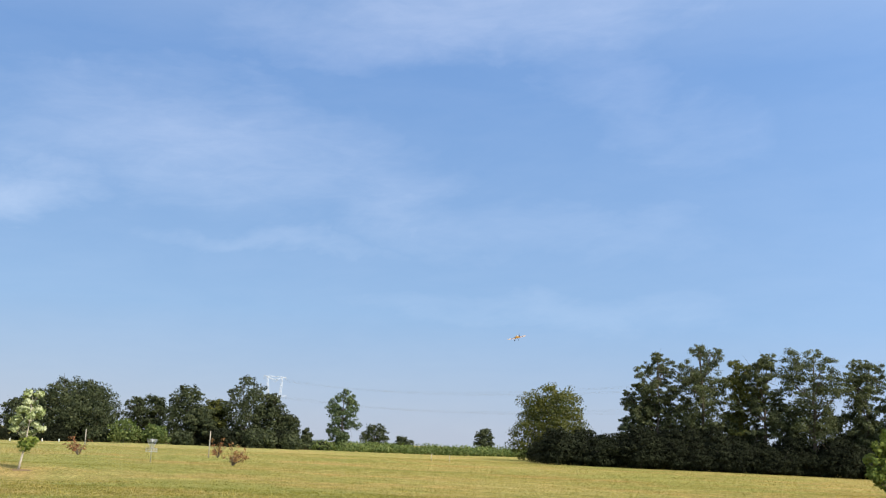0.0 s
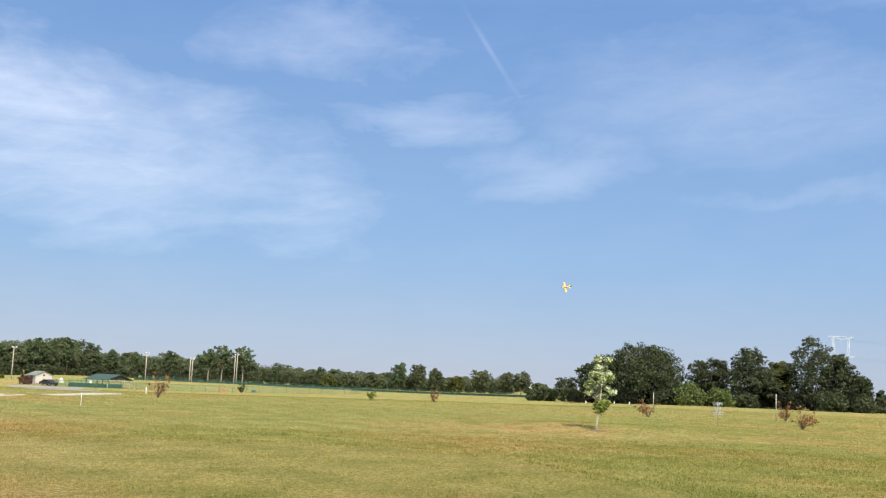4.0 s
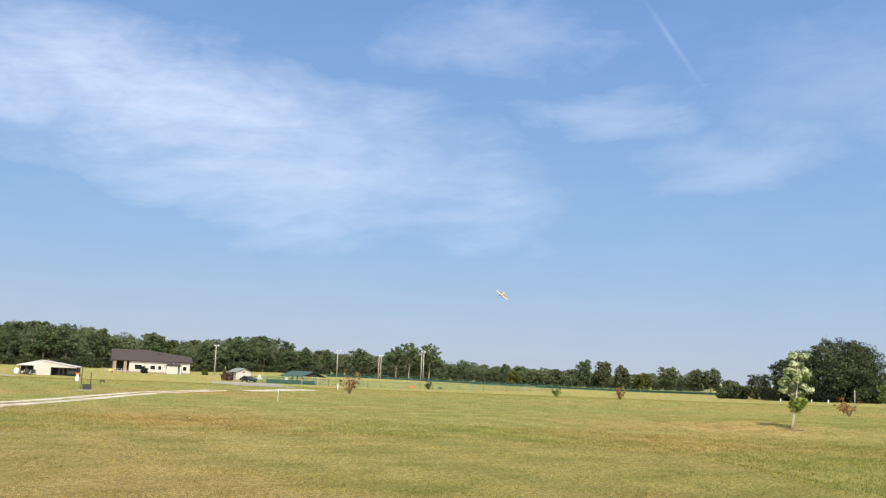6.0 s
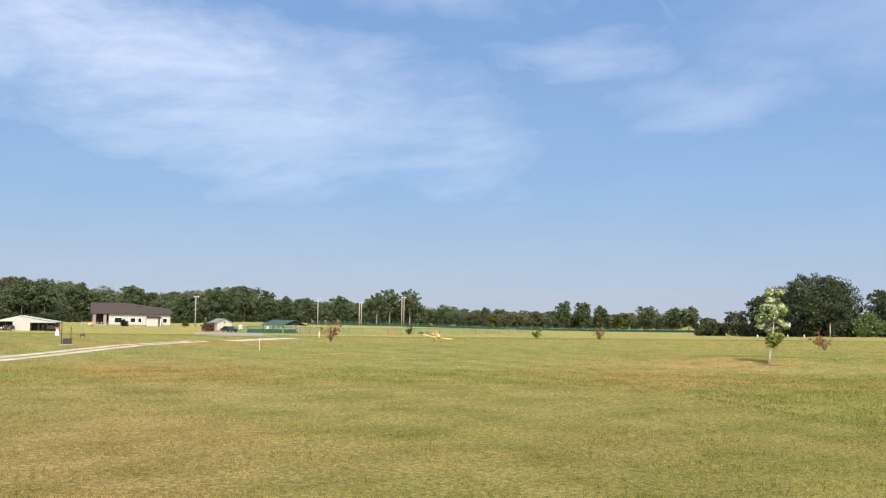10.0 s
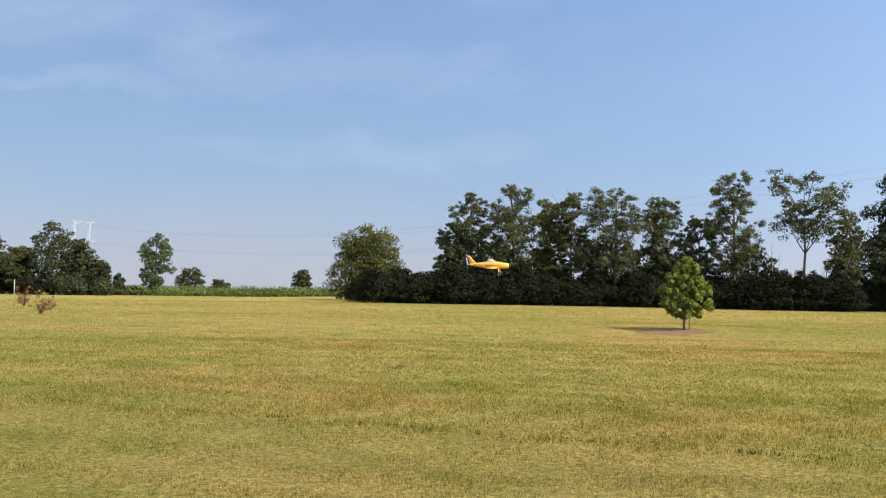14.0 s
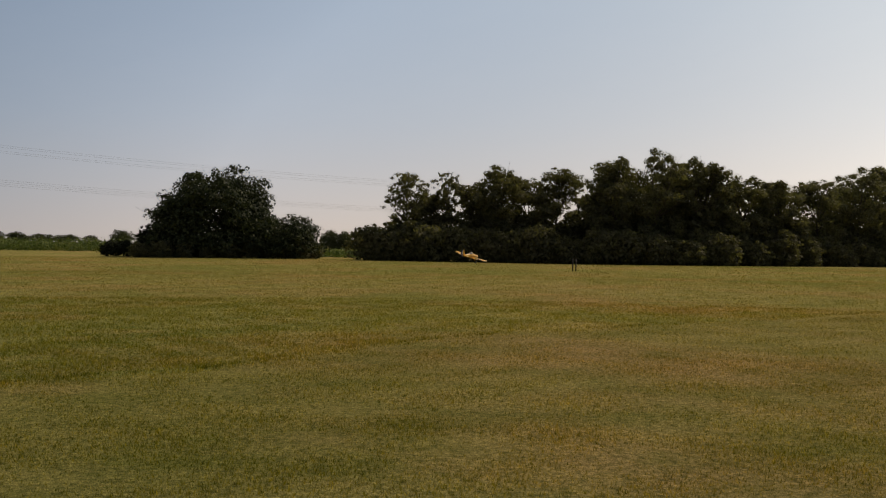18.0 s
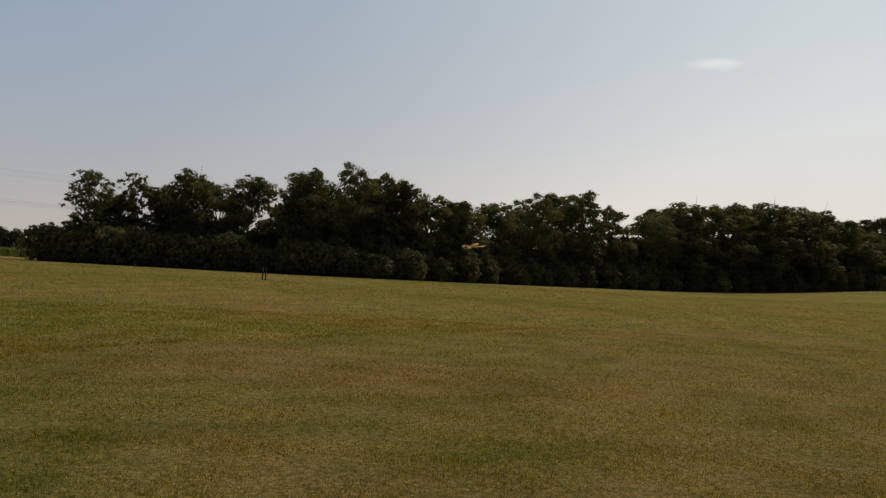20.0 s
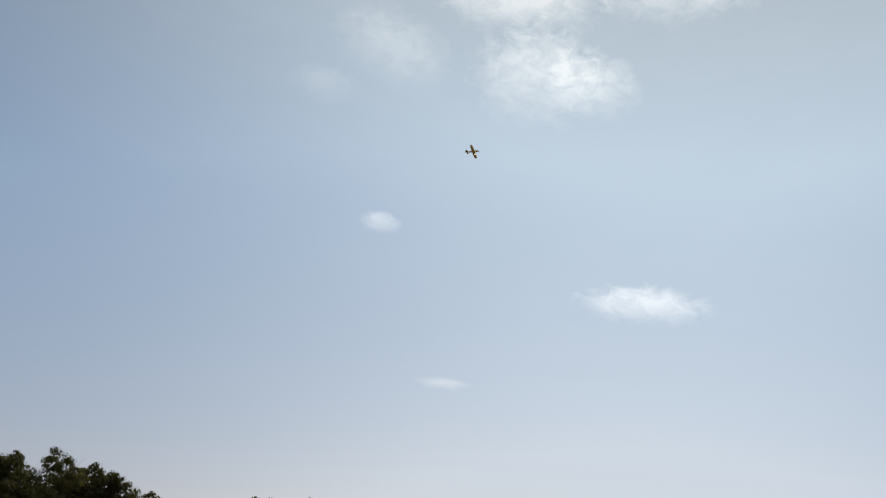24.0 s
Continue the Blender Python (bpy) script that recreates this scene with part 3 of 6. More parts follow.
def crown_blobs(shape, h, w, rng):
    """The foliage of a crown of height h and width w: masses at the ends of the limbs, each beset with flat sprays of leaves."""
    foot, n, size, sprays, widest, full, solid = HABIT[shape]
    masses, out = [], []
    for i in range(n):
        u = (i + rng.uniform(-0.8, 1.8)) / n
        u = min(0.99, max(0.0, u))
        b = size * w * rng.uniform(0.7, 1.3) * (0.8 if u > 0.85 else 1.0)
        if u >= widest:
            edge = (1 - ((u - widest) / (1.04 - widest)) ** (3.2 if shape == "mound" else 2.2)) ** full
        else:
            edge = (0.35 + 0.65 * u / widest) ** full
        a = i * 2.39996 + rng.uniform(-0.9, 0.9)
        r = edge * max(0.1, w / 2 - b * 0.75) * (rng.uniform(0.72, 1.0) if solid and shape != "broad" else rng.uniform(0.12, 1.0) ** 0.6)
        z = foot * h + b * 0.5 + u * ((1 - foot) * h - b * 1.2)
        masses.append((math.cos(a) * r, math.sin(a) * r, max(z, b * 0.4), b, b, b * rng.uniform(0.72, 1.05)))
    for c in masses:
        for k in range(sprays):
            d = rng.normal(size=3)
            d[2] = d[2] * 0.8 + 0.3
            d /= np.linalg.norm(d)
            f, b = rng.uniform(0.6, 0.95 if solid else 1.08), c[3] * rng.uniform(0.26, 0.46)
            out.append((c[0] + d[0] * c[3] * f, c[1] + d[1] * c[4] * f, max(0.2, c[2] + d[2] * c[5] * f), b, b, b * rng.uniform(0.5, 0.95)))
    heart = [(c[0], c[1], c[2], c[3] * 0.7, c[4] * 0.7, c[5] * 0.7) for c in (masses if solid else masses[::3])]
    if shape in ("mound", "dome", "shrub"):
        heart += [(0, 0, h * 0.46, w * 0.36, w * 0.36, h * 0.4)] * 3
        heart += [(w * 0.24 * math.cos(k), w * 0.24 * math.sin(k), h * 0.16, w * 0.22, w * 0.22, h * 0.18) for k in range(6)]
    out = out + heart
    top = max(c[2] + c[5] for c in out)
    side = np.percentile([math.hypot(c[0], c[1]) + c[3] for c in out], 93)
    kz, kx = h / top, w / 2 / side
    fit = lambda rows: [(c[0] * kx, c[1] * kx, c[2] * kz, c[3] * kx, c[4] * kx, c[5] * kz) for c in rows]
    return fit(out), fit(masses)


def trunk_mesh(h, girth, masses, rng, stem_top, lean=0.0, limbs=12):
    bm = bmesh.new()
    pts = [Vector((0, 0, -0.15))]
    for i in range(1, 6):
        pts.append(Vector((rng.normal() * girth * 0.35 + lean * i / 5, rng.normal() * girth * 0.35, stem_top * i / 5)))
    tube(bm, pts, [girth * (1.35 if i == 0 else 1 - 0.14 * i) for i in range(6)], 7)
    for k in rng.permutation(len(masses))[:limbs]:
        b = masses[k]
        tip = Vector(b[:3])
        below = [p for p in pts[2:] if p.z < tip.z - 0.35 * math.hypot(tip.x - p.x, tip.y - p.y)]
        root = below[-1] if below else pts[1]
        mid = root.lerp(tip, 0.5) + Vector((0, 0, -0.06 * (tip - root).length))
        tube(bm, [root, mid, tip], [girth * 0.4, girth * 0.26, girth * 0.1], 5, cap=False)
        for j in range(3):
            q = tip + Vector(rng.normal(size=3)) * b[3] * 0.6
            tube(bm, [mid.lerp(tip, 0.6), q], [girth * 0.13, girth * 0.04], 4, cap=False)
    return bm


def tree(name, az, d, h, w, shape, seed, mat, label, category="tree", group="", leaves=4200, size=0.42, girth=None, bark=None, lean=0.0, fill=0.55, m=None):
    rng = np.random.default_rng(seed)
    blobs, masses = crown_blobs(shape, h * 1.02, w * 1.04, rng)
    if lean:
        blobs, masses = ([(b[0] + lean * b[2] / h, *b[1:]) for b in rows] for rows in (blobs, masses))
    h, w = h * 1.02, w * 1.04
    root = thing(name, m or stand(az, d, rng.uniform(0, 360)), label, category, group)
    crown = new("crown", leaf_mesh("crown", blobs, leaves, size, rng, mat, fill))
    crown.parent = root
    top = {"broad": 0.5, "tall": 0.72, "upright": 0.8, "umbrella": 0.66, "pine": 0.9}.get(shape, 0.35) * h
    part("trunk", trunk_mesh(h, girth or 0.017 * h + 0.03, masses, rng, top, lean * 0.5, 8 if shape in ("mound", "dome", "shrub") else 18), bark or BARK, root)
    return root


def repeat(root, az, d, scale=1.0, tall=1.0, turn=0.0):
    p = on(az, d)
    c = copy_thing(root, pose(p.x, p.y, p.z, 0, 0, turn))
    c.scale = (scale, scale, scale * tall)
    return c


# east hedgerow: tall thin-crowned trees over a strip of underwood coloured shade-dark
tree("yellowing_tree", -7.5, 152, 11.3, 11.2, "mound", 3, LEAF_YELLOW, "broad deciduous tree turning yellow-green at the hedgerow end", leaves=20000, size=0.27, fill=0.45)
HEDGE = "tall trees of the hedgerow"
for az, d, h, w, shape, seed, mat in [
        (-12.2, 132, 10.5, 4.8, "tall", 10, LEAF_OAK), (-13.2, 131, 14.3, 6.2, "tall", 11, LEAF_OAK), (-15.6, 130, 15.5, 7.4, "tall", 12, LEAF_OAK),
        (-17.6, 132, 13.8, 6.0, "tall", 13, LEAF_YELLOW), (-18.7, 130, 14.4, 5.2, "tall", 14, LEAF_OAK), (-21.2, 129, 15.2, 8.6, "tall", 15, LEAF_OAK),
        (-23.7, 131, 13.9, 6.6, "tall", 16, LEAF_OAK), (-25.6, 131, 11.6, 5.0, "tall", 17, LEAF_OAK), (-27.4, 129, 16.9, 7.0, "tall", 18, LEAF_OAK)]:
    tree("hedgerow_tree", az, d + 4, h, w, shape, seed, mat, "tall thin-crowned deciduous tree with sky showing through its branches", group=HEDGE, leaves=18000, size=0.2, fill=0.15)
tree("leaning_tree", -31.0, 136, 17.4, 10.0, "umbrella", 19, LEAF_OAK, "leaning tree with a bare forked trunk and high open crown", leaves=7500, size=0.25, fill=0.2, girth=0.24)
tree("hedgerow_tree", -33.0, 132, 12.0, 5.0, "tall", 20, LEAF_OAK, "slim deciduous tree crowded beside a larger one", group=HEDGE, leaves=4500, size=0.3, fill=0.25)
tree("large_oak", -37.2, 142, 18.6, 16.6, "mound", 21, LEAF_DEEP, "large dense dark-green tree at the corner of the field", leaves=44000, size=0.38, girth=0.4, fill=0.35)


for az, d, h, w, seed in [(-14.4, 136, 8.6, 7.0, 30), (-17.0, 137, 7.8, 6.4, 31), (-20.0, 136, 9.0, 7.0, 32), (-22.6, 137, 7.6, 7.0, 33), (-24.8, 136, 7.4, 6.0, 34), (-28.4, 137, 7.8, 6.0, 35), (-33.9, 139, 9.0, 7.0, 36)]:
    tree("hedgerow_sapling", az, d, h, w, "broad", seed, LEAF_OAK, "younger tree filling the hedgerow between taller ones", group="young hedgerow trees", leaves=5200, size=0.28, fill=0.3)


def bare_tree(az, d, h, seed):
    rng = np.random.default_rng(seed)
    root = thing("bare_tree", stand(az, d), "leafless dead tree rising from the underwood", "tree")
    bm = bmesh.new()
    tube(bm, [(0, 0, -0.1), (0.2, 0, h * 0.5), (0.1, 0, h)], [0.13, 0.08, 0.02], 5)
    part("trunk", bm, PALE_BARK, root)
    for i in range(5):
        z = h * rng.uniform(0.45, 0.8)
        a = rng.uniform(0, 6.28)
        part("branch", tube(bmesh.new(), [(0.15, 0, z), (0.15 + math.cos(a) * 0.8, math.sin(a) * 0.8, z + h * 0.12), (0.15 + math.cos(a) * 1.1, math.sin(a) * 1.1, z + h * 0.26)], [0.05, 0.03, 0.01], 4), PALE_BARK, root)


bare_tree(-29.3, 134, 8.2, 1)
bare_tree(-32.0, 134, 6.6, 2)
bare_tree(-28.6, 135, 7.0, 4)

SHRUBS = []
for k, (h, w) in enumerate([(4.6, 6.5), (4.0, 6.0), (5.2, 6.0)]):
    SHRUBS.append(tree("underwood_shrub", -8.0 - 2.2 * k, 128, h, w, "shrub", 40 + k, LEAF_SHADE, "dense underwood shrub along the field edge, its shade in the leaf colour", "shrub", "underwood shrubs", leaves=8000, size=0.25, fill=0.35, girth=0.1))
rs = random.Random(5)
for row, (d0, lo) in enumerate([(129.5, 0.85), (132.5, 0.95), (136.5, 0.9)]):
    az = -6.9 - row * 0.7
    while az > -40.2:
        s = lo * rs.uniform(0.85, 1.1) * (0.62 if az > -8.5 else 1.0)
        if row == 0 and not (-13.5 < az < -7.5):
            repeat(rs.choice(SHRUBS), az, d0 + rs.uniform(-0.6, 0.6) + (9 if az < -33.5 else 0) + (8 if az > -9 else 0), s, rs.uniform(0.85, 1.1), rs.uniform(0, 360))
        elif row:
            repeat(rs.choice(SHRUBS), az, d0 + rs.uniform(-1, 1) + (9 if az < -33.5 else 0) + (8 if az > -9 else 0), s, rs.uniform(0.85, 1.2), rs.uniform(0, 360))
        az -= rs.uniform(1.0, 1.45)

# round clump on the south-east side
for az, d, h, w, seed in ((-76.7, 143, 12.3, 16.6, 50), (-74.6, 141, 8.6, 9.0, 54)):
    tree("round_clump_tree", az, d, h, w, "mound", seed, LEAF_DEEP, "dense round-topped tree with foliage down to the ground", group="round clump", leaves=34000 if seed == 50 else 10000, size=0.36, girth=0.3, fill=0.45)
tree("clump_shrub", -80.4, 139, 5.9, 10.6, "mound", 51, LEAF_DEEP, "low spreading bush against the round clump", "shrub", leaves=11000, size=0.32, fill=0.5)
tree("clump_shrub", -73.8, 142, 4.4, 7.0, "mound", 52, LEAF_SHADE, "low dark bush against the round clump", "shrub", leaves=3600, size=0.36)
tree("clump_shrub", -71.6, 143, 2.3, 5.0, "mound", 53, LEAF_SHADE, "low dark bush beside the weedy field", "shrub", leaves=2200, size=0.32)

# south woods: a long wall of big trees, backlit
WOODS = "trees of the south woods"
WOOD_LABEL = "big dark deciduous tree in the wall of woods"
tree("woodland_tree", -87.0, 134, 11.4, 6.2, "tall", 60, LEAF_WOOD, "thin open-crowned tree at the end of the woods", group=WOODS, leaves=5200, size=0.28, fill=0.25)
tree("woodland_tree", -89.2, 135, 11.4, 4.4, "tall", 61, LEAF_WOOD, "slim tree at the end of the woods", group=WOODS, leaves=4500, size=0.28, fill=0.35)
PROTO = [tree("woodland_tree", az, d, h, w, "broad", s, m, WOOD_LABEL, group=WOODS, leaves=15000, size=0.28, fill=0.3, girth=0.28)
         for az, d, h, w, s, m in [(-92.1, 134, 12.4, 7.6, 62, LEAF_WOOD), (-98.4, 134, 13.6, 8.4, 63, LEAF_WOOD), (-100.6, 135, 14.6, 9.4, 64, LEAF_WOOD), (-103.1, 138, 13.8, 8.0, 65, LEAF_WOOD), (-107.0, 145, 11.2, 7.6, 66, LEAF_WOOD)]]
rs = random.Random(8)
for az, d, h in [(-95.3, 136, 11.6), (-97.0, 142, 8.6), (-90.6, 137, 9.8), (-93.7, 139, 10.6), (-88.2, 137, 8.2), (-102.4, 141, 12.6), (-104.0, 140, 12.0), (-101.4, 145, 11.8), (-105.2, 142, 11.0), (-108.9, 152, 11.2), (-110.9, 158, 13.0), (-113.6, 164, 14.2), (-115.2, 172, 12.6),
                 (-117.4, 182, 12.6), (-119.2, 190, 15.0), (-121.2, 198, 15.8), (-123.4, 208, 16.8), (-125.4, 220, 17.0), (-127.3, 236, 15.6), (-129.2, 256, 17.6), (-131.0, 275, 17.2), (-132.8, 295, 17.8),
                 (-134.5, 315, 17.4), (-136.3, 335, 17.2), (-138.2, 350, 17.0), (-140.2, 360, 17.2), (-142.4, 365, 17.0), (-144.8, 370, 17.4),
                 (-98.6, 150, 12.4), (-104.2, 154, 11.2), (-106.4, 160, 11.4), (-109.8, 172, 12.8), (-112.3, 178, 14.6), (-118.2, 205, 14.8),
                 (-120.3, 214, 15.8), (-122.3, 222, 17.2), (-124.4, 236, 18.0), (-126.4, 250, 17.2), (-128.4, 270, 17.8)]:
    src = rs.choice(PROTO)
    s = h / {PROTO[0]: 12.4, PROTO[1]: 13.6, PROTO[2]: 14.6, PROTO[3]: 13.8, PROTO[4]: 11.2}[src]
    wide = 1.08 if az > -116 else 1.3
    low = 1 - on(az, d).z / h
    repeat(src, az, d, s * 1.06 * wide, low / wide, rs.uniform(0, 360))
WOOD_SHRUBS = [tree("woodland_shrub", -85.0 - 1.2 * k, 130, h, w, "shrub", 56 + k, LEAF_WOOD, "dense shrub at the shaded foot of the woods", "shrub", "shrubs along the south woods", leaves=3800, size=0.36, fill=0.35, girth=0.1) for k, (h, w) in enumerate([(4.6, 6.5), (4.0, 6.0), (5.2, 6.0)])]
rs = random.Random(10)
for az in (-72.6, -73.8, -75.0, -76.2, -77.4, -78.6, -79.8, -81.2):
    repeat(rs.choice(WOOD_SHRUBS), az, 137.5 + rs.uniform(-0.5, 0.5), rs.uniform(0.4, 0.55), rs.uniform(0.8, 1.1), rs.uniform(0, 360))
    repeat(rs.choice(WOOD_SHRUBS), az - 0.55, 140.5 + rs.uniform(-0.5, 0.5), rs.uniform(0.5, 0.65), rs.uniform(0.8, 1.1), rs.uniform(0, 360))
rs = random.Random(9)
for row in (0, 1, 2):
    az = -85.4 - 0.6 * row
    while az > -139:
        front = 129 + 3.5 * row + max(0.0, -az - 101) ** 1.5 * 0.72
        repeat(rs.choice(WOOD_SHRUBS), az, front + rs.uniform(-0.5, 0.8), rs.uniform(0.7, 0.98) * (1 + 0.15 * row), rs.uniform(0.8, 1.2), rs.uniform(0, 360))
        az -= rs.uniform(1.3, 1.9) * 129 / front
rs = random.Random(21)
az = -91.5
while az > -128:
    front = 139 + max(0.0, -az - 101) ** 1.5 * 0.72
    repeat(rs.choice(WOOD_SHRUBS), az, front + rs.uniform(-1.0, 1.5), rs.uniform(1.25, 1.75), rs.uniform(0.9, 1.2), rs.uniform(0, 360))
    az -= rs.uniform(1.5, 2.4) * 139 / front

az = -127.5
while az > -147:
    repeat(rs.choice(PROTO), az, 236 + max(0.0, -az - 128) * 8.5, rs.uniform(0.9, 1.15), rs.uniform(0.58, 0.72), rs.uniform(0, 360))
    az -= rs.uniform(1.2, 1.7)

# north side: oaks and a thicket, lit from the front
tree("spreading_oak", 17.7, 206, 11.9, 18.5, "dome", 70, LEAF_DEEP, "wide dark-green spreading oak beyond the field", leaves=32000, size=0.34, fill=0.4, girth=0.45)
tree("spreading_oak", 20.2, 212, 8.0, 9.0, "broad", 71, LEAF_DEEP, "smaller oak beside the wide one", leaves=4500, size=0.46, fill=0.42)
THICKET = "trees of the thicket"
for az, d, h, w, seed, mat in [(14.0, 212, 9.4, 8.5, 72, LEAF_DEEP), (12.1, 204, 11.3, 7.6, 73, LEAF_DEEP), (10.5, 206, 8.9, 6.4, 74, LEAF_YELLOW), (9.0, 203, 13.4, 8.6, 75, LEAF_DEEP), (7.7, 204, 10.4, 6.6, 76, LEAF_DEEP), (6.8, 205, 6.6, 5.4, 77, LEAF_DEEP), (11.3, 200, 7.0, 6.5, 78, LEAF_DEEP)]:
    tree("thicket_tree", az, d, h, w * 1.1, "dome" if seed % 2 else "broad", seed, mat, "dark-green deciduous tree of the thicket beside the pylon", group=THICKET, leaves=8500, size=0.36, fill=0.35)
for az, d, h, w, seed, mat in [(15.2, 196, 4.4, 6.0, 80, LEAF_CROP), (13.6, 196, 3.6, 5.6, 81, LEAF_CROP), (16.6, 198, 3.0, 5.0, 82, LEAF_DEEP), (12.2, 196, 3.0, 5.0, 83, LEAF_DEEP), (10.2, 197, 3.6, 6.0, 84, LEAF_SHADE), (8.2, 197, 3.8, 6.6, 85, LEAF_DEEP), (6.5, 199, 3.0, 5.0, 86, LEAF_DEEP),
                               (18.6, 199, 2.8, 6.0, 87, LEAF_SHADE), (20.0, 201, 2.8, 6.0, 88, LEAF_SHADE), (21.8, 214, 5.0, 6.2, 89, LEAF_DEEP), (22.8, 216, 3.0, 4.6, 90, LEAF_DEEP), (23.5, 218, 2.6, 4.0, 91, LEAF_DEEP), (5.7, 207, 4.3, 2.6, 92, LEAF_DEEP), (4.9, 211, 1.8, 5.0, 93, LEAF_SHADE)]:
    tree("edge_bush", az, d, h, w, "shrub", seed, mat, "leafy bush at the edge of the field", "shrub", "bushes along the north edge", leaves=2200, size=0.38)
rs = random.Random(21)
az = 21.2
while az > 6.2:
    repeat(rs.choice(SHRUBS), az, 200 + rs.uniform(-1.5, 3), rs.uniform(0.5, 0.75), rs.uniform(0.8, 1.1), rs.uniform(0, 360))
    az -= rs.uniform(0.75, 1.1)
tree("upright_tree", 3.8, 213, 12.2, 6.6, "upright", 94, LEAF_PINE, "single upright ovoid tree standing alone above the hedge", leaves=5200, size=0.4, fill=0.4)
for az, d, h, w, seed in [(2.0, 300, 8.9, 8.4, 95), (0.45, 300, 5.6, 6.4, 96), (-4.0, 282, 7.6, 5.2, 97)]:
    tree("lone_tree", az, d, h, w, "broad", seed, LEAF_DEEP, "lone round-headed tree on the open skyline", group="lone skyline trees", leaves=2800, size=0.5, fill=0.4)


def weeds(name, az0, az1, d0, d1, height, count, seed, label):
    """A field edge of tall weeds, as one mass of leaves."""
    rng = np.random.default_rng(seed)
    az, d = rng.uniform(az0, az1, count), rng.uniform(d0, d1, count)
    blobs = []
    for a, r in zip(az, d):
        p = on(a, r)
        hh = height * rng.uniform(0.35, 1.2)
        wide = rng.uniform(1.4, 4.2)
        blobs.append((p.x, p.y, p.z + hh * 0.42, wide, wide, hh * 0.55))
    ob = new(name, leaf_mesh(name, blobs, count * 34, 0.42, rng, LEAF_CROP, 0.45))
    tagged(ob, label, "weeds", kind="stuff")


weeds("weedy_field", -72.0, -40.0, 214, 246, 2.5, 1100, 1, "rough field of tall green weeds past the mown grass")
weeds("field_hedge", -7.0, 6.4, 208, 224, 2.0, 420, 2, "low green hedge of weeds under the skyline")
weeds("weedy_gap", -85.5, -82.0, 160, 190, 1.3, 110, 3, "patch of tall weeds in the gap between the woods")

# skyline trees, far off
FAR = [tree("far_tree", az, d, h, w, sh, s, LEAF_OAK, "distant dark deciduous tree on the skyline", group="distant trees", leaves=8000, size=0.62, fill=0.3, girth=0.3)
       for az, d, h, w, sh, s in [(-48.2, 560, 14.0, 20.0, "broad", 100), (-50.2, 560, 13.4, 13.0, "mound", 101), (-60.1, 600, 17.4, 19.0, "dome", 102), (-56.1, 610, 15.4, 22.0, "mound", 103)]]
FAR_H = {FAR[0]: 14.0, FAR[1]: 13.4, FAR[2]: 17.4, FAR[3]: 15.4}
rs = random.Random(12)


def far(az, d, h, wide=1.0):
    src = rs.choice(FAR)
    s = h / FAR_H[src]
    repeat(src, az, d, s * wide, 1 / wide, rs.uniform(0, 360))


for az, el in [(-41.3, 0.5), (-42.6, 0.3), (-43.6, 0.38), (-45.3, 0.5), (-46.4, 0.2), (-52.9, 1.2), (-54.6, 0.98), (-58.1, 1.05), (-62.2, 1.1), (-63.8, 1.05), (-57.2, 0.9), (-61.2, 1.1), (-53.6, 0.9), (-65.4, 0.5),
               (-66.6, 0.55), (-67.8, 0.35), (-69.0, 0.4), (-70.2, 0.42), (-71.8, 0.74), (-73.0, 0.7), (-82.8, 0.72), (-83.6, 0.8), (-84.4, 0.75), (-85.2, 0.7), (-55.4, 1.05), (-59.2, 1.1)]:
    dd = 620 if el > 0.6 else 680
    if az < -82:
        dd = 420
    far(az, dd, (1.8 + dd * math.tan(radians(el))) * rs.uniform(0.85, 1.18), rs.uniform(0.95, 1.4) if el > 0.6 else rs.uniform(1.6, 2.4))

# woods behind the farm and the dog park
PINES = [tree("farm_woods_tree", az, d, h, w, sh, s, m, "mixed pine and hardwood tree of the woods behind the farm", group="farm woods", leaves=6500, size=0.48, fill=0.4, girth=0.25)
         for az, d, h, w, sh, s, m in [(64.5, 400, 16.0, 12.0, "upright", 110, LEAF_HAZE), (62.0, 405, 13.6, 13.0, "broad", 111, LEAF_HAZE), (57.9, 390, 14.6, 15.0, "broad", 112, LEAF_HAZE), (48.2, 400, 11.4, 9.0, "upright", 113, LEAF_HAZE), (50.0, 402, 11.6, 11.0, "broad", 114, LEAF_OAK)]]
PINE_H = dict(zip(PINES, (16.0, 13.6, 14.6, 11.4, 11.6)))
rs = random.Random(15)
TOPS = [(80, 1.7), (66, 1.6), (64.4, 1.9), (63.2, 1.34), (61.9, 1.5), (60.5, 1.4), (57.9, 1.7), (56.3, 1.36), (53.6, 1.2), (52.1, 1.0), (49.7, 1.2), (48.2, 1.25), (45.7, 0.74), (43.9, 0.87), (41.5, 0.8), (39, 0.62), (36.3, 0.5), (33, 0.48), (30, 0.42), (26, 0.42), (22.5, 0.2)]
for row in range(3):
    az = 79.0 - row * 0.8
    while az > 24.5:
        e = np.interp(-az, [-a for a, _ in TOPS], [b for _, b in TOPS])
        d = 395 + 26 * row + rs.uniform(-6, 6)
        h = (1.9 + d * math.tan(radians(e)) + 0.9 + 0.9 * smooth_step(49, 52, az)) * rs.uniform(0.78, 1.16) * (0.85 if row == 0 else 1.0)
        src = rs.choice(PINES)
        s = h / PINE_H[src]
        repeat(src, az, d, s * 1.25, 1 / 1.25, rs.uniform(0, 360))
        az -= rs.uniform(0.85, 1.25) * min(1.0, max(0.5, h / 11.5))
SPIRES = [tree("farm_pine", az, 386, h, w, "pine", s, LEAF_PINE, "tall pine rising out of the woods behind the farm", group="farm pines", leaves=4000, size=0.42, fill=0.3, girth=0.22) for az, h, w, s in [(64.6, 17.4, 8.0, 140), (48.4, 12.4, 6.5, 141), (50.0, 12.6, 7.0, 142)]]
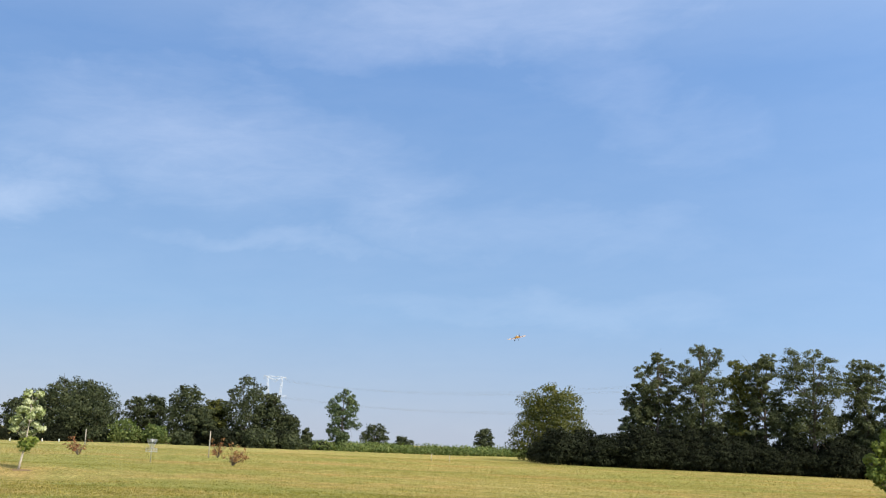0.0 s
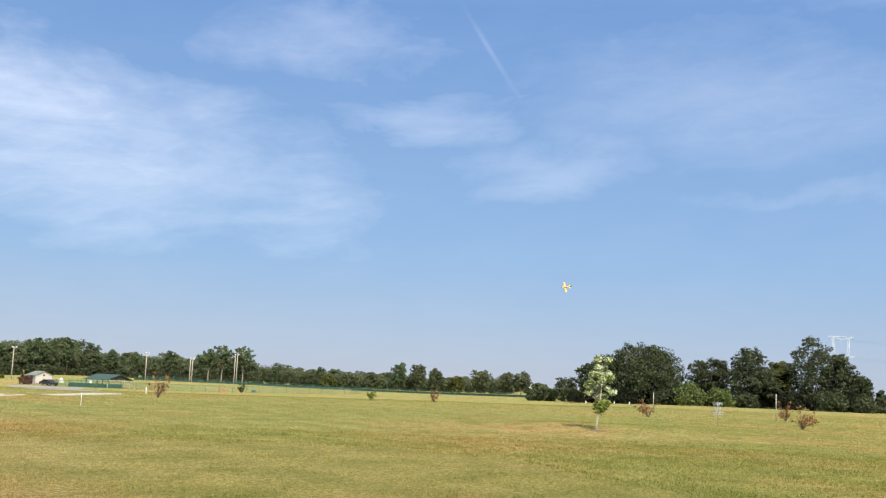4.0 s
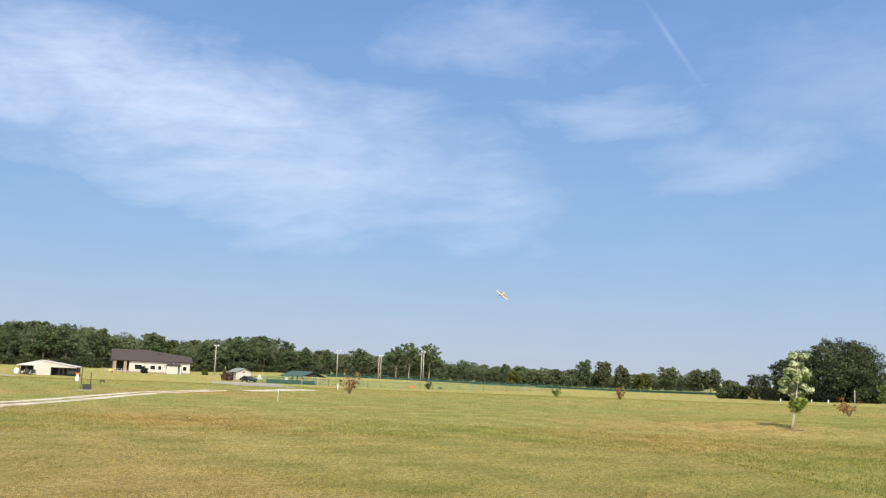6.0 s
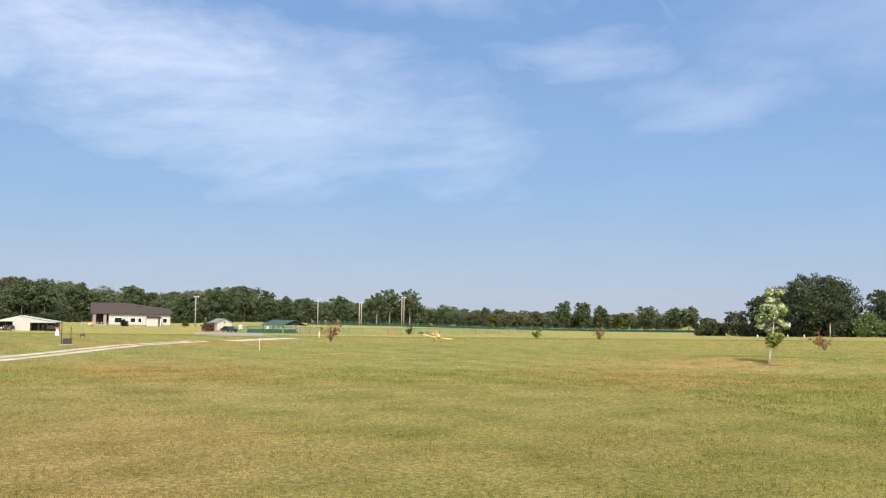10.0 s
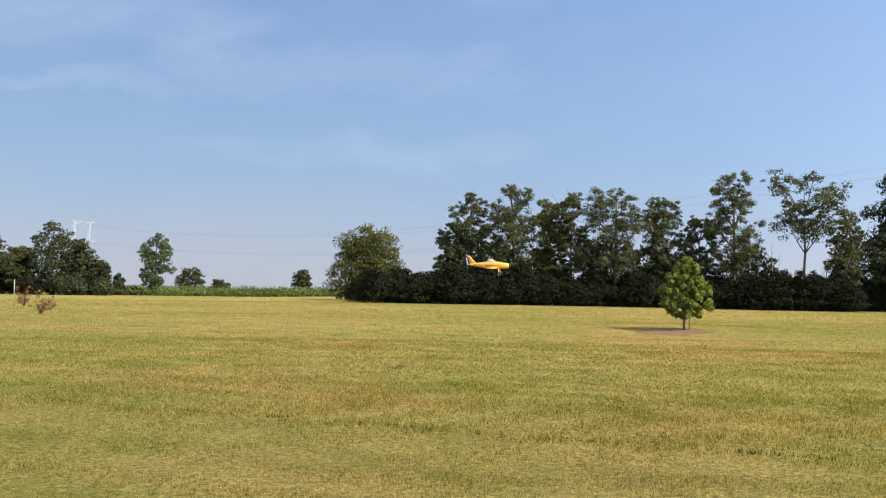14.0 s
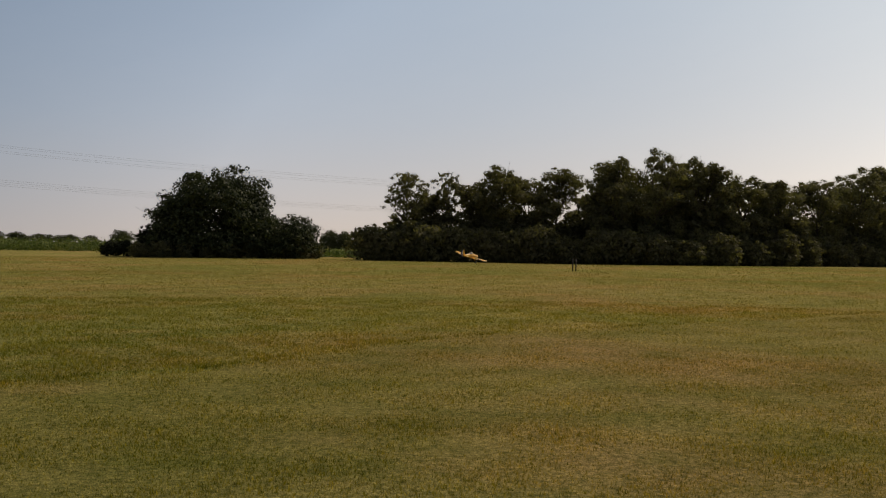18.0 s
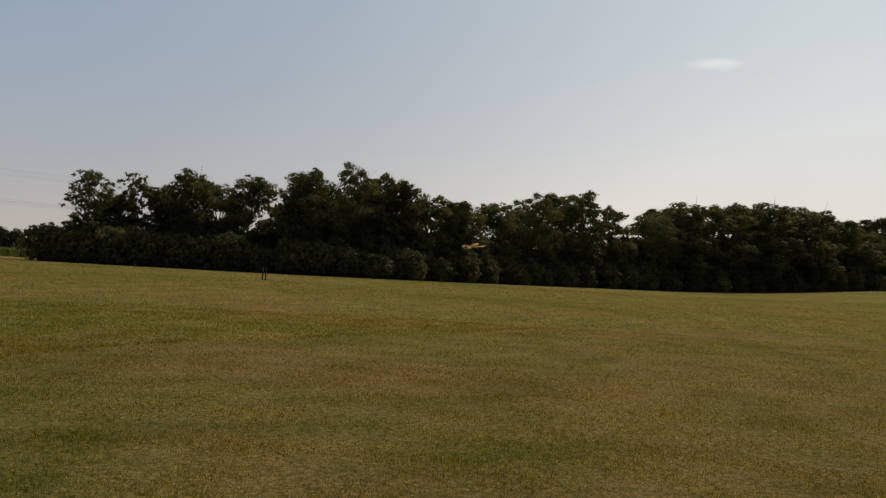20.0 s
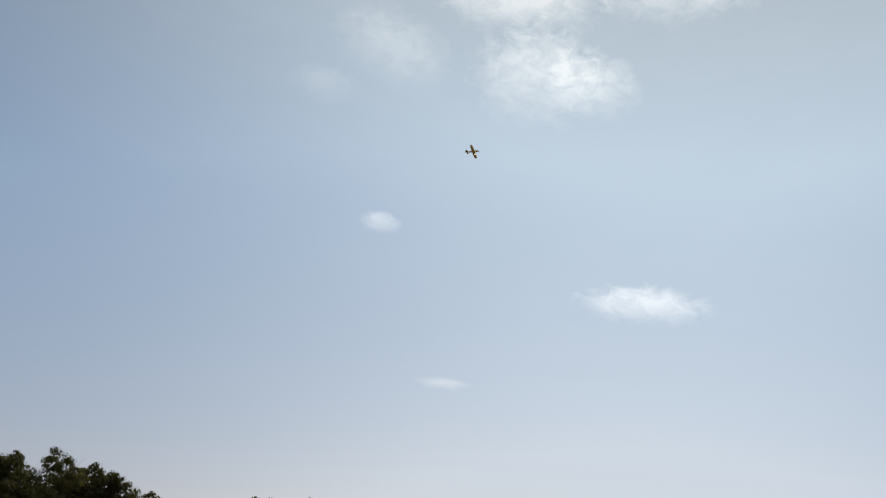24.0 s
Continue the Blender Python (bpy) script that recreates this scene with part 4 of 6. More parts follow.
for az, k in [(61.4, 0), (56.9, 0), (58.6, 1), (54.2, 2), (51.6, 1), (49.2, 0), (47.2, 2), (46.2, 1), (66.4, 0), (44.9, 1), (62.9, 2), (43.2, 2), (59.7, 1), (37.6, 1), (35.2, 2)]:
    e = np.interp(-az, [-a for a, _ in TOPS], [b for _, b in TOPS])
    h = 1.9 + 388 * math.tan(radians(e)) + rs.uniform(1.2, 2.6)
    repeat(SPIRES[k], az, 388, h / (17.4, 12.4, 12.6)[k] * 1.05, 0.95, rs.uniform(0, 360))
EDGE_SHRUBS = [tree("woods_edge_shrub", 79.6 + k * 0.6, 379, h, w, "shrub", 46 + k, LEAF_DEEP, "leafy shrub at the edge of the woods behind the farm", "shrub", "shrubs along the farm woods", leaves=2600, size=0.5, fill=0.35, girth=0.1) for k, (h, w) in enumerate([(4.6, 6.5), (5.2, 6.0)])]
rs = random.Random(16)
az = 79.0
while az > 25.0:
    repeat(rs.choice(EDGE_SHRUBS), az, 380 + rs.uniform(-4, 6), rs.uniform(0.65, 1.1), rs.uniform(0.6, 1.0), rs.uniform(0, 360))
    az -= rs.uniform(0.5, 0.75)
for az, d, h, w, sh, s, m in [(41.2, 330, 10.2, 8.5, "pine", 120, LEAF_PINE), (40.5, 328, 11.4, 9.0, "pine", 121, LEAF_PINE), (39.4, 330, 11.6, 8.6, "pine", 122, LEAF_PINE), (40.2, 334, 8.0, 8.6, "broad", 133, LEAF_HAZE), (39.0, 334, 7.0, 7.6, "broad", 134, LEAF_HAZE), (30.9, 318, 8.8, 5.4, "tall", 123, LEAF_PINE), (29.9, 320, 8.6, 6.4, "tall", 124, LEAF_OAK), (23.2, 326, 4.2, 6.0, "broad", 135, LEAF_OAK), (30.4, 326, 4.4, 7.0, "broad", 136, LEAF_HAZE), (31.8, 326, 4.0, 7.0, "broad", 137, LEAF_HAZE), (28.2, 327, 4.2, 7.0, "broad", 138, LEAF_HAZE), (28.9, 322, 7.6, 5.4, "broad", 125, LEAF_OAK),
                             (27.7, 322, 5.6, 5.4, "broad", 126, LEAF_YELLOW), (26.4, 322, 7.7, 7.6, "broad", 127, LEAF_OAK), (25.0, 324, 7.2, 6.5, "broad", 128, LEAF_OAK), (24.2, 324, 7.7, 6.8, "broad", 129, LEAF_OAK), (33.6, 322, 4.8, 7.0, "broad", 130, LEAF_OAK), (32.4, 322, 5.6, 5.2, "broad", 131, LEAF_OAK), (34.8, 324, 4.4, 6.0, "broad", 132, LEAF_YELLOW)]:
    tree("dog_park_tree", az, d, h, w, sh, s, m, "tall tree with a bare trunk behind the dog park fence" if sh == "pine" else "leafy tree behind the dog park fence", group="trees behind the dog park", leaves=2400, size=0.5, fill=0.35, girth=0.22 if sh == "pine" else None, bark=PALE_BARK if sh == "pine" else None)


# ---- young planted trees, bushes and disc-golf things on the field ----
def soil_patch(az, d, rx, ry, heap=0.03):
    p = on(az, d)
    n = 22
    rng = random.Random(az)
    ring = [(p.x + math.cos(k * math.tau / n) * rx * rng.uniform(0.8, 1.15), p.y + math.sin(k * math.tau / n) * ry * rng.uniform(0.8, 1.15)) for k in range(n)]
    verts = [(p.x, p.y, p.z + heap)] + [(x, y, ground_z(x, y) + 0.004) for x, y in ring]
    tagged(sheet("mulch_ring", SOIL, verts, [(0, 1 + k, 1 + (k + 1) % n) for k in range(n)], True), "ring of bare reddish soil round a young tree", "soil", kind="structure")


def pale_sapling():
    az, d = 20.0, 47.0
    rng = np.random.default_rng(201)
    root = thing("young_tree", stand(az, d), "young leaning tree with pale silvery-green leaves and a low tuft", "tree")
    part("trunk", tube(bmesh.new(), [(-0.1, 0, -0.05), (-0.02, 0, 0.5), (0.05, 0, 1.0), (0.12, 0, 1.8), (0.14, 0, 3.0)], [0.05, 0.043, 0.034, 0.018, 0.006], 7), YOUNG_BARK, root)
    blobs = [(0.1, 0, 1.05, 0.36, 0.34, 0.34), (0.32, 0, 1.24, 0.24, 0.22, 0.2)]
    for k in range(24):
        z = rng.uniform(1.42, 3.2)
        w = 0.7 * math.sin(min(1.0, (3.45 - z) / 1.1) * 1.57) * (0.55 + 0.45 * min(1.0, (z - 1.2) / 0.7))
        a = rng.uniform(0, 6.28)
        r = w * rng.uniform(0.3, 1.0)
        blobs.append((0.12 + math.cos(a) * r, math.sin(a) * r, z, 0.2, 0.2, 0.17))
    crown = new("crown", leaf_mesh("crown", blobs[2:], 1700, 0.15, rng, LEAF_PALE, 0.1))
    crown.parent = root
    low = new("low_shoots", leaf_mesh("low_shoots", blobs[:2], 300, 0.14, rng, LEAF_GREEN, 0.3))
    low.parent = root
    bm = bmesh.new()
    for b in blobs[::2]:
        tube(bm, [(0.08, 0, max(0.8, b[2] - 0.5)), b[:3]], [0.014, 0.004], 4, cap=False)
    part("branches", bm, PALE_BARK, root)


def green_sapling():
    az, d = -24.87, 51.0
    rng = np.random.default_rng(202)
    root = thing("young_tree", stand(az, d), "young bright-green leafy tree with a short stem and a support stake", "tree")
    part("trunk", tube(bmesh.new(), [(0, 0, -0.05), (0.0, 0, 0.45), (-0.03, 0, 1.2), (0, 0, 2.4)], [0.065, 0.055, 0.05, 0.015], 8), BARK, root)
    part("stake", tube(bmesh.new(), [(0.22, 0.05, -0.05), (0.3, 0.05, 1.2)], [0.022, 0.02], 6), WOOD_POLE, root, "slim wooden support stake")
    blobs = []
    for k in range(150):
        z = 0.75 + 2.75 * rng.uniform(0, 1) ** 1.15
        w = 1.32 * math.sin(max(0.1, min(1.0, (3.65 - z) / 2.1)) * 1.57) * (0.5 + 0.5 * min(1.0, (z - 0.4) / 0.8))
        a, f = rng.uniform(0, 6.28), rng.uniform(0.0, 1.0) ** 0.6
        blobs.append((0.08 + math.cos(a) * w * f, math.sin(a) * w * f, z, 0.16, 0.16, 0.2))
    crown = new("crown", leaf_mesh("crown", blobs, 7500, 0.165, rng, LEAF_GREEN, 0.1))
    crown.parent = root
    bm = bmesh.new()
    for b in blobs[::2]:
        tube(bm, [(0, 0, max(0.5, b[2] - 0.8)), b[:3]], [0.02, 0.004], 4, cap=False)
    part("branches", bm, BARK, root)
    soil_patch(az + 0.6, d - 0.4, 2.1, 1.7, 0.12)


def small_bush(name, az, d, h, w, seed, mat, label, leaves=300, size=0.12, stems=17):
    rng = np.random.default_rng(seed)
    root = thing(name, stand(az, d), label, "shrub", "planted bushes on the field")
    tips = []
    bm = bmesh.new()
    for k in range(stems):
        a = rng.uniform(0, 6.28)
        rise = rng.uniform(0.35, 1.0)
        r = w / 2 * rng.uniform(0.3, 1.0) * (1.35 - 0.5 * rise)
        tip = Vector((math.cos(a) * r, math.sin(a) * r, h * rise * 0.95))
        tube(bm, [(0, 0, -0.03), (tip.x * 0.35, tip.y * 0.35, tip.z * 0.5), tip], [0.016, 0.011, 0.004], 5, cap=False)
        for f in (0.45, 0.7, 1.0):
            if rng.random() < 0.72:
                b = w * rng.uniform(0.05, 0.11)
                tips.append((tip.x * f + rng.normal() * 0.04, tip.y * f + rng.normal() * 0.04, max(0.12, tip.z * f), b, b, b))
    part("stems", bm, BARK, root)
    crown = new("crown", leaf_mesh("crown", tips, leaves, size, rng, mat, 0.1))
    crown.parent = root


pale_sapling()
soil_patch(20.0, 47.0, 0.45, 0.35)
green_sapling()
RED_LABEL = "small bush with sparse reddish-brown leaves"
small_bush("reddish_bush", 17.35, 75.5, 1.35, 1.9, 301, LEAF_RED, RED_LABEL)
small_bush("reddish_bush", 9.5, 64.5, 1.4, 1.8, 302, LEAF_RED, RED_LABEL)
small_bush("reddish_bush", 10.3, 84, 1.6, 1.9, 303, LEAF_RED, RED_LABEL)
small_bush("reddish_bush", 43.7, 74.5, 1.95, 1.75, 304, LEAF_RED, "thin reddish young tree with spreading twigs", 320)
small_bush("reddish_bush", 28.94, 104, 1.25, 1.6, 305, LEAF_RED, RED_LABEL)
small_bush("green_bush", 32.4, 107, 1.2, 1.3, 306, LEAF_GREEN, "small green bush on the field", 420, 0.18)
small_bush("green_bush", 39.4, 240, 2.4, 1.6, 307, LEAF_OAK, "small dark bush inside the dog park", 300, 0.35)
small_bush("field_sapling", -133.78, 205, 2.6, 2.2, 308, LEAF_YELLOW, "small lone tree before the woods", 420, 0.3)
small_bush("field_sapling", -121.4, 178, 2.8, 2.2, 309, LEAF_YELLOW, "small yellowish tree at the foot of the woods", 420, 0.3)


def disc_basket(az, d):
    root = thing("disc_golf_basket", stand(az, d), "disc golf target with hanging chains over a wire basket", "disc golf basket")
    part("pole", rod([(0, 0, 0), (0, 0, 1.36)], 0.025, 8), STEEL, root)
    for name, z, r, hgt in (("top_band", 1.2, 0.28, 0.14), ("basket", 0.62, 0.33, 0.2)):
        bm = bmesh.new()
        for zz in (z, z + hgt * 0.5, z + hgt):
            ring = [(math.cos(k * math.tau / 20) * r, math.sin(k * math.tau / 20) * r, zz) for k in range(21)]
            tube(bm, ring, [0.012] * 21, 4, cap=False)
        for k in range(20):
            a = k * math.tau / 20
            tube(bm, [(math.cos(a) * r, math.sin(a) * r, z), (math.cos(a) * r, math.sin(a) * r, z + hgt)], [0.008, 0.008], 4, cap=False)
            tube(bm, [(0, 0, z), (math.cos(a) * r, math.sin(a) * r, z)], [0.008, 0.008], 4, cap=False)
        part(name, bm, STEEL, root, "galvanised wire " + name.replace("_", " "))
    for k in range(12):
        a = k * math.tau / 12
        part("chain", tube(bmesh.new(), [(math.cos(a) * 0.25, math.sin(a) * 0.25, 1.2), (math.cos(a) * 0.1, math.sin(a) * 0.1, 0.86), (0.03 * math.cos(a), 0.03 * math.sin(a), 0.78)], [0.009] * 3, 4), STEEL, root)


def post(name, az, d, h, r, mat, label, category="post", group=""):
    root = thing(name, stand(az, d), label, category, group)
    part("shaft", tube(bmesh.new(), [(0, 0, -0.05), (0, 0, h)], [r, r * 0.92], 8), mat, root)
    part("cap", tube(bmesh.new(), [(0, 0, h), (0, 0, h + r * 0.8)], [r * 1.15, r * 0.5], 8), mat, root)
    return root


disc_basket(13.73, 65.5)
post("wooden_post", 10.78, 84, 2.0, 0.036, WOOD_POLE, "plain weathered wooden post standing in the grass")
post("wooden_post", 17.07, 150, 2.0, 0.06, WOOD_POLE, "weathered wooden post beyond the bush")
for az in (20.67, 19.15, 18.34):
    post("white_marker", az, 190, 0.42, 0.09, WHITE, "short white marker post under the oaks", "marker", "white markers")
post("white_marker", 47.55, 53, 0.62, 0.012, WHITE, "thin white stake in the grass", "stake")
post("white_marker", 44.35, 94, 0.52, 0.04, WHITE, "thin white stake in the grass", "stake")
post("thin_stake", -1.12, 118, 0.75, 0.03, WOOD_POLE, "thin stake at the edge of the grass", "stake")
post("thin_stake", -2.1, 118, 0.6, 0.03, WOOD_POLE, "thin stake at the edge of the grass", "stake")


def goal_posts():
    root = thing("dark_post_pair", stand(-96.3, 86), "pair of short dark posts standing close together", "posts")
    for x in (-0.14, 0.12):
        part("post", tube(bmesh.new(), [(x, 0, -0.05), (x, 0, 1.02)], [0.055, 0.05], 8), DARK_WOOD, root)


goal_posts()


# ---- power line ----
def pylon(x, y, h, turn):
    h -= ground_z(x, y)
    root = thing("transmission_tower", pose(x, y, ground_z(x, y), 0, 0, turn), "tall pale steel lattice transmission tower", "pylon", "transmission towers")
    w0, w1 = h * 0.09, h * 0.035
    wide = lambda a: np.interp(a, [0, 0.62, 0.76, 0.97], [w0, w1 * 0.8, h * 0.085, h * 0.1])
    deep = lambda a: np.interp(a, [0, 0.68, 0.97], [w0, w1 * 0.8, w1 * 0.6])
    for sx in (-1, 1):
        for sy in (-1, 1):
            part("leg", tube(bmesh.new(), [(sx * wide(a), sy * deep(a), a * h) for a in (0, 0.62, 0.76, 0.97)], [0.2, 0.15, 0.12, 0.1], 4), PYLON, root)
    levels = [0, 0.16, 0.3, 0.42, 0.53, 0.62]
    for a, b in zip(levels, levels[1:]):
        bm = bmesh.new()
        wa, wb = wide(a), wide(b)
        for s in (-1, 1):
            tube(bm, [(-wa, s * wa, a * h), (wb, s * wb, b * h)], [0.1, 0.1], 4)
            tube(bm, [(wa, s * wa, a * h), (-wb, s * wb, b * h)], [0.1, 0.1], 4)
            tube(bm, [(s * wa, -wa, a * h), (s * wb, wb, b * h)], [0.1, 0.1], 4)
            tube(bm, [(-wb, s * wb, b * h), (wb, s * wb, b * h)], [0.09, 0.09], 4)
        part("lattice", bm, PYLON, root)
    bm = bmesh.new()
    for s in (-1, 1):
        for a, b in ((0.76, 0.83), (0.83, 0.9), (0.9, 0.97)):
            tube(bm, [(s * wide(a), -deep(a), a * h), (s * wide(b), deep(b), b * h)], [0.09, 0.09], 4)
        tube(bm, [(s * wide(0.76), 0, 0.76 * h), (0, 0, 0.68 * h)], [0.1, 0.1], 4)
        tube(bm, [(s * wide(0.97), 0, 0.97 * h), (0, 0, 0.9 * h)], [0.08, 0.08], 4)
    part("window_bracing", bm, PYLON, root)
    for z, reach in ((0.74, 0.17), (0.97, 0.15)):
        bm = bmesh.new()
        for s in (-1, 1):
            for yy in (-w1, w1):
                tube(bm, [(0, yy * 0.6, z * h), (s * reach * h, 0, z * h)], [0.1, 0.08], 4)
                tube(bm, [(0, yy * 0.6, z * h - h * 0.04), (s * reach * h, 0, z * h)], [0.1, 0.08], 4)
        part("crossarm", bm, PYLON, root)
        for s in (-1, 1):
            part("insulator", tube(bmesh.new(), [(s * reach * h, 0, z * h), (s * reach * h, 0, z * h - 1.8)], [0.12, 0.12], 6), WIRE, root, "hanging insulator string")


TOWERS = [(-77.0, 577.0, 36.0), (162.0, 218.0, 36.0), (420.0, -172.0, 31.0)]
for x, y, h in TOWERS:
    pylon(x, y, h, math.degrees(math.atan2(229, 347)))


def conductor(a, b, offset, drop, sag):
    p, q = Vector((a[0], a[1], 0)), Vector((b[0], b[1], 0))
    d = (q - p).normalized()
    side = Vector((d.y, -d.x, 0))
    pts = []
    for i in range(33):
        s = i / 32
        c = p.lerp(q, s) + side * offset
        c.z = a[2] + (b[2] - a[2]) * s - drop - 4 * sag * s * (1 - s)
        pts.append(c)
    tagged(part("power_line", rod(pts, 0.017, 4), WIRE, None), "sagging overhead power conductor", "power line", "overhead power lines")


for a, b in zip(TOWERS, TOWERS[1:]):
    for off in (-7.2, 7.2):
        for dz in (0.0, 0.45):
            conductor(a, b, off, 2.9 - dz, 11.0)
            conductor(a, b, off, 11.9 - dz, 9.5)


# ---- tracks and the farm ----
TRACK = [(82, 27), (72, 31), (64.9, 35.5), (61.9, 40.5), (57.4, 50), (54.4, 60), (50.8, 70.5)]
for shift in (-0.55, 0.5):
    ribbon("wheel_rut", GRAVEL, TRACK, (0.62, 0.55), 0.025, "pale gravel wheel rut of the farm track", "track", 0.14, shift)
ribbon("worn_earth", TRODDEN, [(82, 27.5), (70, 31.5), (63.5, 37.5), (60.6, 43)], (4.4, 1.7), 0.016, "bare trodden earth beside the track", "track", 0.5)
ribbon("gravel_path", GRAVEL, [(49.4, 71.5), (47.6, 77), (46.0, 84.5)], (1.7, 2.2), 0.03, "short pale gravel path end", "path", 0.2)
ribbon("parking_apron", GREY_GRAVEL, [(48.4, 93), (48.7, 150), (49.3, 246)], (6.0, 16.0), 0.03, "grey gravel parking apron before the shed", "parking", 0.3)
ribbon("farm_lane", GREY_GRAVEL, [(61.6, 236), (60.2, 200), (58.8, 205)], (3.0, 2.0), 0.03, "pale lane between the barn and the shelter", "lane", 0.3)


def gable(bm, w, depth, wall_h, rise, over=0.3, thick=0.12):
    """Two roof slabs whose ridge runs along y."""
    for s in (-1, 1):
        prism(bm, [(0, wall_h + rise), (s * (w / 2 + over), wall_h - rise * over / (w / 2)), (s * (w / 2 + over), wall_h - rise * over / (w / 2) + thick), (0, wall_h + rise + thick)], -over, depth + over)
    return bm


def barn():
    root = thing("barn", stand(63.75, 232), "long cream metal barn with a roller door and an open bay", "barn")
    w, dep, hw, rise = 14.8, 18.0, 3.15, 1.15
    slope = lambda x: hw + rise * (1 - abs(x) / (w / 2))
    part("front_wall", prism(bmesh.new(), [(-2.9, 0), (w / 2, 0), (w / 2, hw), (0, hw + rise), (-2.9, slope(-2.9))], 0, 0.15), CREAM, root)
    part("gable_panel", prism(bmesh.new(), [(-w / 2, 2.6), (-2.9, 2.6), (-2.9, slope(-2.9)), (-w / 2, hw)], 0, 0.15), CREAM, root)
    part("side_wall", boxed(w / 2 - 0.15, 0.15, 0, w / 2, dep, hw), CREAM, root)
    part("side_wall", boxed(-w / 2, 6, 0, -w / 2 + 0.15, dep, hw), CREAM, root)
    part("rear_wall", boxed(-w / 2, dep, 0, w / 2, dep + 0.15, hw), CREAM, root)
    part("bay_wall", boxed(-2.9, 0.15, 0, -2.75, dep, hw), CREAM, root)
    # Dark panel added to give the open bay its shaded depth.
    part("bay_shade_back", boxed(-w / 2 + 0.2, 7.0, 0, -2.95, 7.15, 2.9), DARK_WOOD, root)
    for x in (-w / 2 + 0.1, -5.8):
        part("bay_post", boxed(x - 0.1, 0.0, 0, x + 0.1, 0.14, 2.6), DARK_WOOD, root)
    part("roof", gable(bmesh.new(), w, dep, hw, rise), ROOF_CREAM, root)
    part("ridge_vent", boxed(-1.2, 3.0, hw + rise + 0.05, 1.2, 6.0, hw + rise + 0.5, bevel=0.05), WHITE, root, "white ridge vent")
    part("trim", boxed(w / 2 - 0.02, -0.05, 0, w / 2 + 0.06, 0.0, hw), DARK_WOOD, root)
    door = part("roller_door", boxed(0.4, -0.06, 0.05, 3.4, -0.005, 2.65), WHITE, root, "white roller door")
    for k in range(8):
        part("slat", boxed(0.42, -0.075, 0.08 + k * 0.32, 3.38, -0.062, 0.36 + k * 0.32), WHITE, door)
    part("side_door", boxed(-2.2, -0.05, 0.05, -1.3, -0.005, 2.1), CREAM, root)
    for k in range(24):
        x = -2.7 + k * 0.44
        if not 0.2 < x < 3.5 and not -2.4 < x < -1.2:
            part("siding_rib", boxed(x, -0.03, 0.05, x + 0.05, -0.002, slope(x) - 0.12), CREAM, root)
    stack = thing("stacked_crates", stand(65.1, 235), "orange and grey clutter stored in the open bay", "crates")
    for k, m in enumerate((ORANGE, WOOD_POLE, STEEL)):
        part("crate", boxed(-1.4 + k * 0.95, 0, 0, -0.6 + k * 0.95, 0.8, 0.6 + 0.25 * k, bevel=0.03), m, stack)


